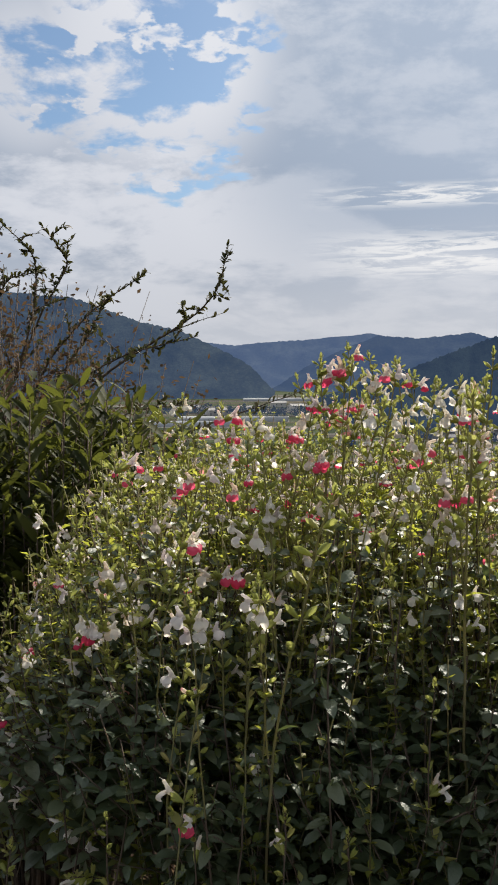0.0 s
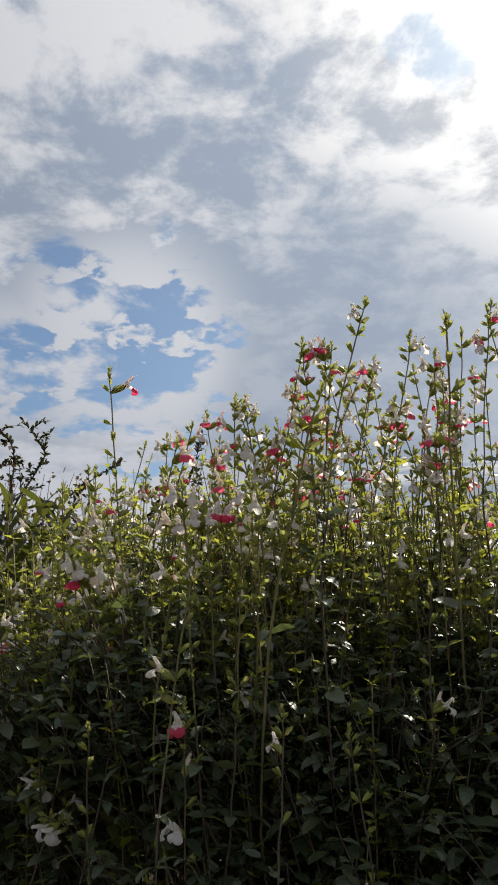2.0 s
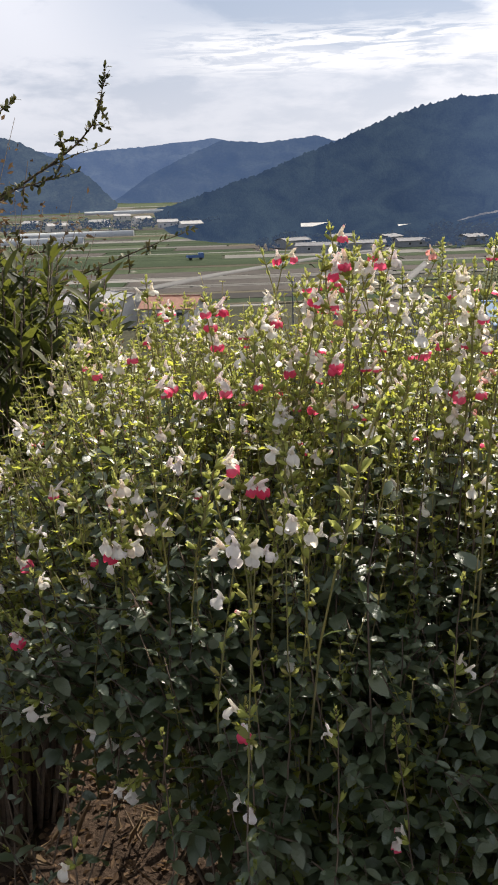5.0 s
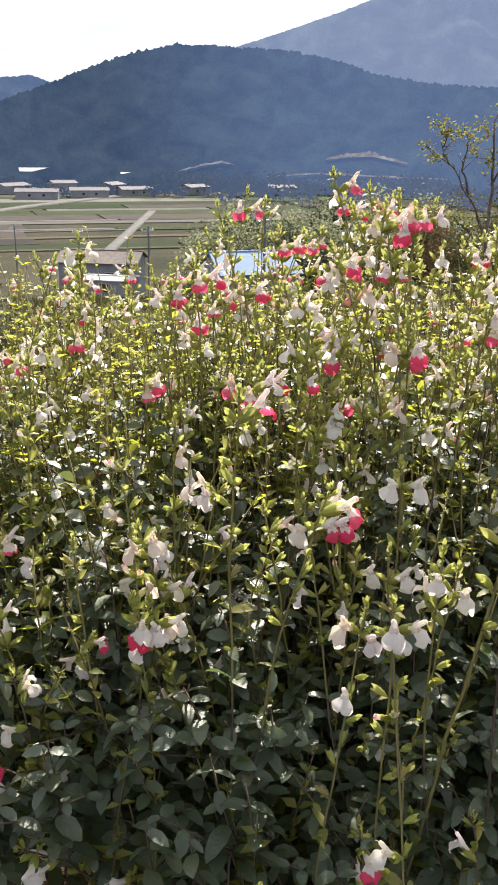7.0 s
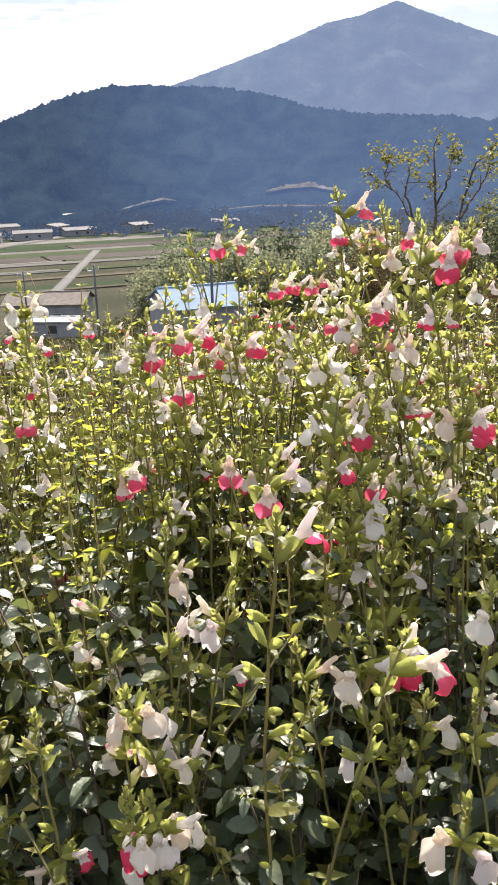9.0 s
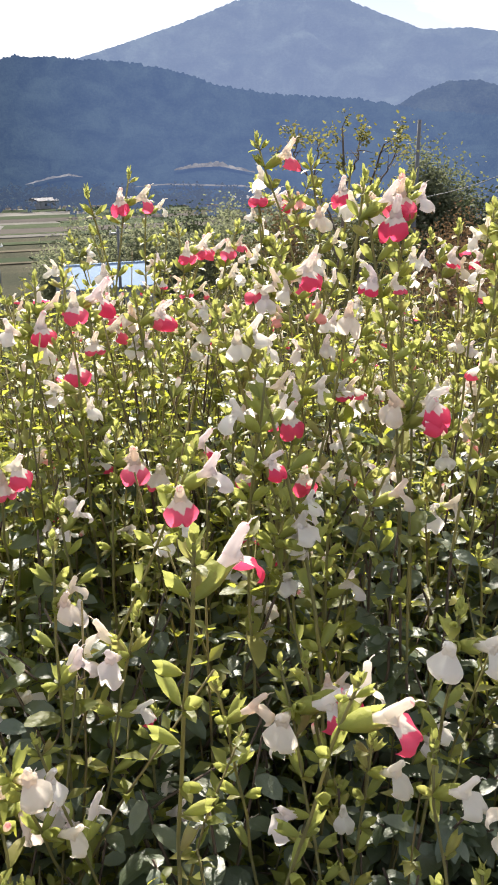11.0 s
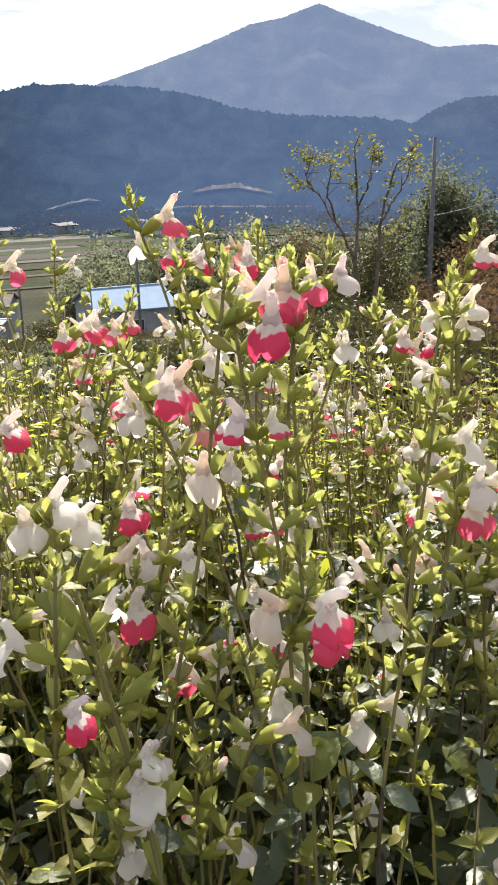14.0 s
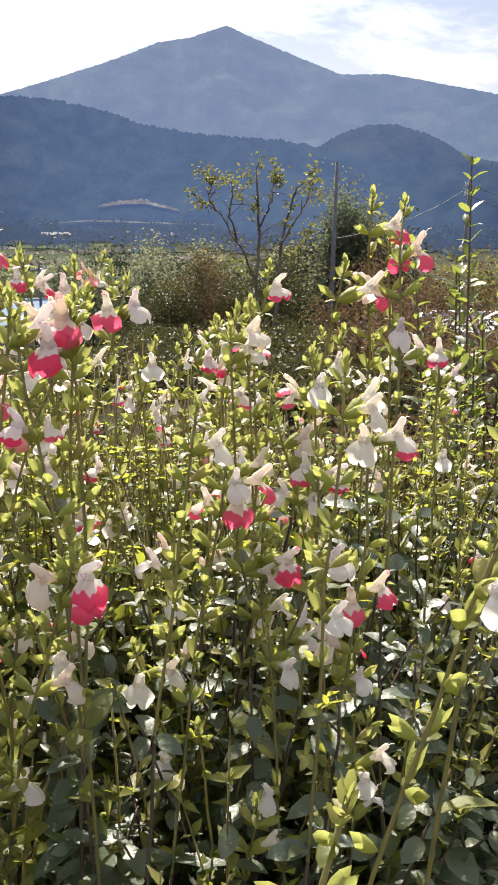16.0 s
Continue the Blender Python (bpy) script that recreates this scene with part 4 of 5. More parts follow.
def canopy(x, y):
    """Height of the leafy mass over a place, and how near it lies to the rim (1)."""
    u, v = (x - BUSH_AT[0]) / BUSH_R[0], (y - BUSH_AT[1]) / BUSH_R[1]
    d = u * u + v * v
    corner = max(0.0, u + v - 0.35)
    slope = 3 * corner * corner + abs(u) ** (4.0 if u > 0 else 7.0) + (abs(v) ** 3 if v < 0 else v ** 4.0)
    h = BUSH_TOP * max(0.0, 1 - slope) ** 0.38
    return h + 0.05 * noise.noise((x * 5, y * 5, 1.0)), d


def funnel(soup, p, d, length, radius, mat, g):
    """A ribbed open calyx with pointed teeth."""
    d = unit(np.asarray(d, float))
    side = unit(np.cross(d, (0.3, 0.2, 1.0)))
    up = np.cross(side, d)
    rings, n = [], 8
    for u, r in ((0.0, 0.25), (0.3, 0.72), (0.68, 1.0), (1.0, 0.95)):
        a = np.arange(n) * 2 * np.pi / n
        rib = 1 + 0.16 * (np.arange(n) % 2)
        tooth = u + (0.32 * (np.arange(n) % 4 == 0) if u == 1.0 else 0)
        rings.append(p + d * (np.asarray(tooth) * length * np.ones(n))[:, None] + radius * r * rib[:, None] * (np.cos(a)[:, None] * side + 0.85 * np.sin(a)[:, None] * up))
    f = [[i * n + k, i * n + (k + 1) % n, (i + 1) * n + (k + 1) % n, (i + 1) * n + k] for i in range(3) for k in range(n)]
    soup.add(np.concatenate(rings), f, mat)


def flower_mesh(name, kind, seed):
    """One two-lipped flower that faces +y: funnel calyx, tube, blunt hood and a lower lip of two round lobes."""
    g = np.random.default_rng(seed)
    soup = Soup()
    droop = g.uniform(-0.25, 0.25)
    funnel(soup, np.zeros(3), (g.normal() * 0.08, 0.9, 0.5), g.uniform(0.0100, 0.0122), g.uniform(0.0029, 0.0037), 3, g)
    if kind == "bud":
        tube(soup, [(0, 0.004, 0.002), (0, 0.009, 0.005), (0, 0.0125, 0.0080), (0, 0.0145, 0.0102), (0, 0.0150, 0.0108)], [0.0010, 0.0018, 0.0023, 0.0016, 0.0004], 8, 0)
        me = soup.mesh(name)
        for mat in (PETAL, PETAL, STEM, CALYX):
            me.materials.append(mat)
        tint = me.attributes.new("tint", "FLOAT", "POINT")
        tint.data.foreach_set("value", [0.46 if k >= len(me.vertices) - 16 else 0.3 for k in range(len(me.vertices))])
        return me
    tube(soup, [(0, 0.003, 0.0015), (0, 0.009, 0.0048), (0, 0.0135, 0.0068), (0, 0.0165, 0.0078)], [0.0010, 0.0019, 0.0025, 0.0028], 8, 0)
    lean, tip, tall = g.uniform(0.5, 1.25), g.normal() * 0.0016, g.uniform(0.6, 0.9)
    hood = [(0, 0.0135, 0.0078), (0, 0.0160, 0.0106)]
    for u in (0.35, 0.7, 0.92, 1.0):
        hood.append((tip * u, 0.0160 + 0.0052 * lean * u, 0.0106 + 0.0070 * tall * u * (1 - 0.25 * lean * u * u)))
    tube(soup, hood, [0.0022, 0.0020, 0.0016, 0.0017, 0.0014, 0.0007], 7, 0)
    k1 = soup.count
    cols, rows = 15, 9
    wide, long = g.uniform(0.0062, 0.0078), g.uniform(0.0092, 0.0118)
    skew = g.normal() * 0.12
    v, f = [], []
    for j in range(rows):
        t = j / (rows - 1)
        for i in range(cols):
            s = 2 * i / (cols - 1) - 1
            w = 0.0022 + (wide - 0.0022) * math.sin(min(1.0, t * 1.5) * math.pi / 2) * (1 - 0.10 * max(0.0, t - 0.7))
            lobe = math.sqrt(max(0.0, 1 - ((abs(s) - 0.5) / 0.53) ** 2))
            reach = t * (0.58 + 0.42 * lobe) * (1 + skew * s)
            z = 0.0070 - long * reach * (0.86 - droop * 0.35)
            y = 0.0160 + 0.0070 * math.sin(t * 2.0) * (1 + droop) - 0.0042 * s * s * (0.35 + t) + 0.0020 * lobe * t * (1 - 0.4 * t) + 0.0008 * math.cos(7 * s + seed) * t
            v.append((s * w, y, z))
    for j in range(rows - 1):
        for i in range(cols - 1):
            f.append([j * cols + i, j * cols + i + 1, (j + 1) * cols + i + 1, (j + 1) * cols + i])
    base = soup.count
    soup.add(np.array(v), f, 0)
    # style and stamens reaching out of the hood
    end = np.array(hood[-1])
    tube(soup, [end - (0, 0.002, 0.002), end + (0.0003, 0.0014, 0.0010), end + (0.0006, 0.0034, 0.0012)], [0.0003, 0.00025, 0.0002], 3, 0)
    me = soup.mesh(name)
    for mat in (FADED if kind == "faded" else PETAL, PETAL, STEM, CALYX):
        me.materials.append(mat)
    # how red each point is: the lip reddens from its shoulders down, the hood may blush at its tip
    tint = me.attributes.new("tint", "FLOAT", "POINT")
    start = {"white": 9.0, "lips": 0.36, "blush": 0.70, "faded": 0.1}[kind]
    values = [0.0] * len(me.vertices)
    if kind in ("lips", "faded"):
        for k in range(k1 - 14, k1):
            values[k] = g.uniform(0.3, 0.56)
    for k in range(rows * cols):
        j, i = divmod(k, cols)
        s = 2 * i / (cols - 1) - 1
        edge = start + 0.08 * math.cos(6.3 * s) + 0.05 * math.cos(11 * s + seed) - 0.14 * s * s
        values[base + k] = min(1.0, max(0.0, 0.5 + 3.6 * (j / (rows - 1) - edge)))
    tint.data.foreach_set("value", values)
    return me


rng = np.random.default_rng(31)
FLOWERS = {k: [flower_mesh("flower", k, 11 * i + s) for i in range(5)] for s, k in enumerate(("white", "lips", "blush", "faded", "bud"))}


def stalk_mesh(seed, length, leafy_share=1.0, shade=False, bare=0.22):
    """An upright stalk: a bending stem, pairs of leaves that shrink upwards, a head of buds. Also the nodes that bear flowers."""
    g = np.random.default_rng(seed)
    soup = Soup()
    n = 16
    lean = g.normal(size=2) * 0.12
    bow = g.normal(size=2) * 0.05
    t = np.linspace(0, 1, n)
    pts = np.stack([lean[0] * t * length + bow[0] * length * np.sin(t * 3), lean[1] * t * length + bow[1] * length * np.sin(t * 3 + 0.5), t * length], 1)
    pts -= pts[0]
    pts[:, :2] += np.cumsum(g.normal(size=(n, 2)) * 0.0012, 0)
    thick = 0.00085 * (1 - 0.45 * t) + 0.00025
    tube(soup, pts[:9], thick[:9], 5, 0 if bare > 0.5 else 5)
    tube(soup, pts[8:], thick[8:], 5, 5 if shade else 0)

    def along(u):
        return np.array([np.interp(u, t, pts[:, k]) for k in range(3)])

    # opposite pairs of leaves below the head, with tufts of small leaves at their feet
    head = g.uniform(0.09, 0.17)
    at, way, up, size, tone = [], [], [], [], []
    u, turn = 0.03, g.uniform(0, 6)
    while u < 1 - head / length:
        p = along(u)
        high = u > 0.62
        big = (0.027 - 0.014 * u) * g.uniform(0.7, 1.25)
        for side in (0, math.pi):
            if g.random() < bare:
                continue
            a = turn + side + g.normal() * 0.3
            d = np.array([math.cos(a), math.sin(a), g.uniform(-0.2, 0.45) + 0.6 * u])
            at.append(p)
            way.append(d)
            up.append((g.normal() * 0.4, g.normal() * 0.4, 1.0))
            size.append(big)
            tone.append(4 if shade or not high else 2)
            for k in range(int(g.integers(0, 4) * leafy_share)):
                q = p + d * g.uniform(0.002, 0.014)
                at.append(q)
                way.append(d * 0.5 + g.normal(size=3) * 0.7 + (0, 0, 0.5))
                up.append((g.normal() * 0.5, g.normal() * 0.5, 1.0))
                size.append(big * g.uniform(0.3, 0.62))
                tone.append(4 if shade or u < 0.4 else 2 if high else 1)
        turn += math.pi / 2 + g.normal() * 0.15
        u += g.uniform(0.026, 0.044) / length
    size, tone = np.array(size), np.array(tone)
    for mat in (1, 2, 4):
        pick = tone == mat
        if pick.any():
            leaves(soup, np.array(at)[pick], np.array(way)[pick], np.array(up)[pick], size[pick], size[pick] * g.uniform(0.45, 0.66, pick.sum()), g.uniform(0.0, 0.55, pick.sum()), mat)
    # a small star of pointed buds at the tip
    top = along(1)
    for k in range(8):
        a = k * 2.4
        p = along(1 - 0.002 * (k // 2) / length)
        d = np.array([math.cos(a), math.sin(a), 1.0 + 0.8 * (k < 3)])
        leaves(soup, [p], [d], [(-math.cos(a), -math.sin(a), 0.6)], np.array([g.uniform(0.0045, 0.0075)]), np.array([0.0032]), np.array([-0.3]), 3)
    nodes = []
    h = 0.009
    spin = g.uniform(0, 6)
    while h < head:
        p = along(1 - h / length)
        if h > 0.012:
            nodes.append((p, spin))
        young = min(1.0, 0.45 + h / 0.04)
        # pairs of buds or spent open calyces stay on the stem, each over a bract
        for side in (1.57, -1.57):
            if g.random() < (0.95 if h < 0.03 else 0.55):
                a = spin + side + g.normal() * 0.3
                d = np.array([math.cos(a), math.sin(a), g.uniform(0.5, 1.3)])
                foot = p + unit(d) * 0.0022
                tube(soup, [p, foot], [0.0004, 0.0005], 4, 0)
                funnel(soup, foot, d, 0.0092 * young * g.uniform(0.8, 1.15), 0.0024 * young, 3, g)
                if g.random() < 0.6:
                    leaves(soup, [p], [d * (1, 1, 0.3)], [(0, 0, 1)], np.array([0.008 * g.uniform(0.7, 1.2)]), np.array([0.0048]), np.array([0.4]), 2)
        spin += 1.57 + g.normal() * 0.25
        h += g.uniform(0.010, 0.017) if h < 0.03 else g.uniform(0.015, 0.024)
    me = soup.mesh("flower_stalk")
    for mat in (STEM, LEAF, YOUNG, CALYX, DEEP, WOOD):
        me.materials.append(mat)
    return me, nodes


STALKS = [stalk_mesh(100 + i, 0.34 + 0.02 * (i % 9)) for i in range(28)]
BARE_STALKS = [stalk_mesh(300 + i, 0.40, 0.3, False, 0.8) for i in range(3)]
LOW_STALKS = [stalk_mesh(200 + i, 0.26 + 0.02 * (i % 6), 0.6, True) for i in range(12)]
bush = thing("salvia_bush", "flowering sage bush with red and white two-lipped blooms on upright stalks", "bush", (BUSH_AT[0], BUSH_AT[1], 0))


def add_flower(stalk, p, spin, kind, size=1.0, pitch=0.0):
    me = FLOWERS[kind][int(rng.integers(5))]
    fl = new("flower", me)
    fl.parent = stalk
    fl.matrix_local = Matrix.Translation(p) @ Euler((pitch, 0, spin)).to_matrix().to_4x4() @ Matrix.Scale(size, 4)
    tagged(fl, {"white": "white sage blossom", "lips": "white sage blossom with red lip", "blush": "white sage blossom edged with red", "faded": "fading coral blossom", "bud": "closed pale pink sage bud"}[kind])


def add_stalk(x, y, tip_z, chosen=None, node=None, extra=(2, 5), kinds=None, scale=1.0, variant=None, towards=None, pair=0.45):
    """A stalk whose tip stands at that place, or whose node bears a blossom there; it leans out from the middle of the bush."""
    kit = BARE_STALKS if variant is not None else LOW_STALKS if tip_z < 1.10 else STALKS
    i = int(rng.integers(len(kit))) if variant is None else variant
    me, nodes = kit[i]
    st = new("flower_stalk", me)
    st.parent = bush
    spin = rng.uniform(0, 2 * math.pi)
    h, d = canopy(x, y)
    outward = Vector((x - BUSH_AT[0], y - BUSH_AT[1], 0)).normalized()
    lean = rng.uniform(0.45, 0.85) if tip_z < h + 0.04 else rng.uniform(0.0, 0.16) * min(1.0, 1.5 * d)
    if variant is not None:
        lean = 0.0
    turn = Matrix.Rotation(lean, 4, Vector((0, 0, 1)).cross(outward)) @ Matrix.Rotation(spin, 4, "Z") @ Matrix.Scale(scale, 4)
    if chosen:
        k = min(node, len(nodes) - 1)
        face = rng.uniform(-0.8, 0.8) + math.pi + (0.35 if rng.random() < 0.5 else -0.35) * 1.2
        face = face if towards is None else radians(towards)
        out = Vector((-math.sin(face), math.cos(face), 0)) * 0.017 * 1.2
        root = Vector((x, y, tip_z)) - out - turn @ Vector(nodes[k][0])
    else:
        top = max(me.vertices, key=lambda v: v.co.z).co
        root = Vector((x, y, tip_z)) - turn @ top
    root -= Vector((BUSH_AT[0], BUSH_AT[1], 0))
    st.matrix_local = Matrix.Translation(root) @ turn
    used = set()
    if chosen:
        used.add(k)
        add_flower(st, nodes[k][0], face - spin, chosen, (rng.uniform(1.12, 1.3) if chosen == "lips" else rng.uniform(0.92, 1.12)) / scale, rng.uniform(-0.15, 0.2))
        if rng.random() < pair:
            # a second blossom of the same pair
            add_flower(st, nodes[k][0], face - spin + rng.uniform(0.9, 1.5) * rng.choice([-1, 1]), chosen if rng.random() < 0.35 else "white", rng.uniform(0.95, 1.15) / scale, rng.uniform(-0.15, 0.25))
    for _ in range(int(rng.integers(*extra))):
        k = int(rng.random() ** 1.4 * len(nodes))
        if k in used:
            continue
        used.add(k)
        kind = rng.choice(["white", "blush", "lips", "faded", "bud"], p=kinds or [0.69, 0.09, 0.03, 0.03, 0.16])
        face = nodes[k][1] + rng.normal() * 0.4
        add_flower(st, nodes[k][0], face, str(kind), rng.uniform(0.78, 1.05) / scale, rng.uniform(-0.2, 0.35))
        if rng.random() < 0.45:
            add_flower(st, nodes[k][0], face + rng.uniform(0.8, 1.6) * rng.choice([-1, 1]), str(kind), rng.uniform(0.7, 1.0) / scale, rng.uniform(-0.2, 0.4))
    return st


# blossoms that stand out, by their place: white hood over a red lip
RED_FRONT = [(-0.043, 1.047, 1.256), (0.099, 1.031, 1.268), (0.002, 0.990, 1.160), (-0.028, 0.921, 1.207), (-0.148, 1.007, 1.092), (-0.066, 1.190, 1.230), (-0.030, 0.864, 0.959),
             (-0.257, 1.041, 0.992), (-0.250, 1.147, 1.026), (0.065, 1.107, 1.254), (0.118, 1.087, 1.372), (0.209, 1.070, 1.277), (0.228, 1.005, 1.240), (0.250, 1.075, 1.232), (0.222, 1.066, 1.290),
             (0.340, 1.087, 1.414), (0.310, 1.076, 1.380), (0.365, 1.090, 1.394), (0.100, 1.139, 1.334), (0.098, 1.136, 1.206)]
RED_TOP = [(-0.006, 1.290, 1.283), (-0.002, 1.249, 1.265), (0.157, 1.343, 1.324), (0.247, 1.400, 1.357), (0.268, 1.392, 1.356), (0.159, 1.235, 1.394), (0.100, 1.380, 1.362), (0.070, 1.342, 1.280), (0.074, 1.267, 1.289),
           (0.065, 1.204, 1.214), (0.193, 1.222, 1.371), (0.118, 1.217, 1.308), (0.169, 1.366, 1.319), (0.064, 1.318, 1.273), (0.083, 1.286, 1.284), (0.000, 1.175, 1.220), (0.109, 1.202, 1.256), (0.181, 1.151, 1.367),
           (0.134, 1.192, 1.319), (0.001, 1.212, 1.315), (-0.074, 1.370, 1.081), (-0.160, 1.330, 1.215), (-0.110, 1.300, 1.240)]
# white blossoms
WHITE_FRONT = [(-0.182, 1.060, 1.049), (-0.142, 0.992, 1.103), (-0.222, 1.030, 0.970), (-0.118, 1.066, 1.106), (-0.119, 1.030, 1.141), (-0.071, 1.074, 1.165), (-0.031, 0.877, 1.133), (-0.018, 0.865, 1.133), (0.032, 0.929, 1.135),
               (0.022, 0.886, 1.161), (0.038, 0.872, 1.150), (-0.089, 1.123, 1.127), (-0.206, 1.123, 1.110), (0.028, 0.968, 1.122), (0.108, 1.070, 1.221), (0.175, 1.076, 1.188), (0.044, 1.068, 1.200), (0.069, 1.130, 1.129),
               (0.033, 0.926, 1.212), (-0.019, 1.011, 1.155), (-0.129, 1.018, 1.157), (-0.153, 0.985, 1.110), (-0.243, 0.980, 0.939), (-0.037, 0.849, 1.151), (-0.164, 0.963, 0.903), (-0.146, 0.906, 0.877), (0.256, 1.085, 1.218), (0.228, 1.012, 1.257)]
WHITE_TOP = [(-0.120, 1.371, 1.150), (-0.099, 1.359, 1.322), (-0.055, 1.410, 1.279), (0.236, 1.549, 1.341), (0.003, 1.180, 1.222), (0.290, 1.200, 1.323), (0.274, 1.133, 1.349), (0.021, 1.094, 1.308), (0.088, 1.190, 1.190), (0.076, 1.123, 1.271),
             (0.045, 1.098, 1.303), (0.022, 1.187, 1.210), (0.095, 1.112, 1.269), (0.184, 1.225, 1.355), (0.333, 1.183, 1.368), (0.284, 1.144, 1.345), (0.219, 0.982, 1.344), (0.244, 0.991, 1.324), (0.254, 1.058, 1.337),
             (0.184, 1.047, 1.318), (0.263, 1.080, 1.279), (0.238, 1.192, 1.325), (0.277, 1.086, 1.294), (-0.213, 1.142, 1.115), (0.172, 1.161, 1.364), (0.320, 1.110, 1.330), (0.350, 1.060, 1.340), (-0.185, 1.450, 1.240), (-0.230, 1.400, 1.190)]
for spots, kinds in ((RED_FRONT, ["lips"]), (RED_TOP, ["lips"]), (WHITE_FRONT, ["white"]), (WHITE_TOP, ["white", "white", "blush"])):
    for i, (x, y, z) in enumerate(spots):
        low = z < canopy(x, y)[0] + 0.02
        add_stalk(x, y, z, kinds[i % len(kinds)], 0, (0, 2) if low else (0, 4))
add_stalk(-0.084, 0.938, 1.280, "lips", 0, (0, 2), towards=-80)
for x, y, z in ((0.124, 1.092, 1.374), (0.112, 1.082, 1.366), (0.012, 0.990, 1.160), (0.102, 1.036, 1.276)):
    add_stalk(x, y, z, "lips", 0, (0, 1), towards=rng.uniform(120, 215))
for x, y, z in ((0.427, 1.388, 1.178), (0.440, 1.395, 1.170)):
    add_stalk(x, y, z, "faded", 0, (2, 5), [0.0, 0.0, 0.2, 0.8, 0.0])
# tips of budding stalks that rise above the rest
for x, y, z in ((0.331, 1.077, 1.440), (0.172, 1.230, 1.408), (0.240, 1.119, 1.371), (0.388, 1.503, 1.379), (0.305, 1.213, 1.357), (0.313, 1.189, 1.374), (0.103, 1.094, 1.390), (0.277, 1.619, 1.328), (0.185, 1.386, 1.347),
                (0.263, 1.739, 1.238), (0.083, 1.401, 1.381), (0.375, 1.470, 1.373), (0.300, 1.435, 1.342), (-0.183, 1.515, 1.297), (0.020, 1.072, 1.316), (-0.112, 1.354, 1.334)):
    add_stalk(x, y, z, extra=(1, 4))

add_stalk(0.132, 0.856, 1.330, "white", 0, (0, 2), towards=150, pair=0.0)
# budding yellow-green stalks at the near edge
for x, y, z, i in ((0.236, 0.929, 1.366, 0), (0.103, 0.888, 1.278, 1)):
    add_stalk(x, y, z, extra=(0, 1), variant=i, kinds=[0.0, 0.0, 0.0, 0.2, 0.8], scale=1.5)
add_stalk(0.030, 1.098, 1.322, extra=(3, 4), variant=2, kinds=[0.7, 0.0, 0.3, 0.0, 0.0], scale=1.35)
add_stalk(0.060, 1.080, 1.207, "white", 0, (1, 3), towards=-100, pair=1.0)

# the many others, spread evenly over the bush
placed = []
tries = 0
while len(placed) < 270 and tries < 6000:
    tries += 1
    q = rng.uniform(-1, 1, 2)
    if q @ q > 1.05:
        continue
    x, y = BUSH_AT[0] + q[0] * BUSH_R[0] * 1.06, BUSH_AT[1] + q[1] * BUSH_R[1] * 1.04
    if any((x - a) ** 2 + (y - b) ** 2 < 0.037 ** 2 for a, b in placed):
        continue
    h, d = canopy(x, y)
    if h < 0.45 or (y < 1.0 and rng.random() < 0.72):
        continue
    placed.append((x, y))
    z = h + rng.uniform(0.02, 0.16)
    if y > 1.15 and x > 0.05:
        z += rng.uniform(0.0, 0.05)
    if y < 1.0:
        z = min(z, 1.18)
    add_stalk(x, y, z, extra=(0, 2) if y < 0.98 or h < 0.95 else (1, 3) if y < 1.12 else (2, 6))


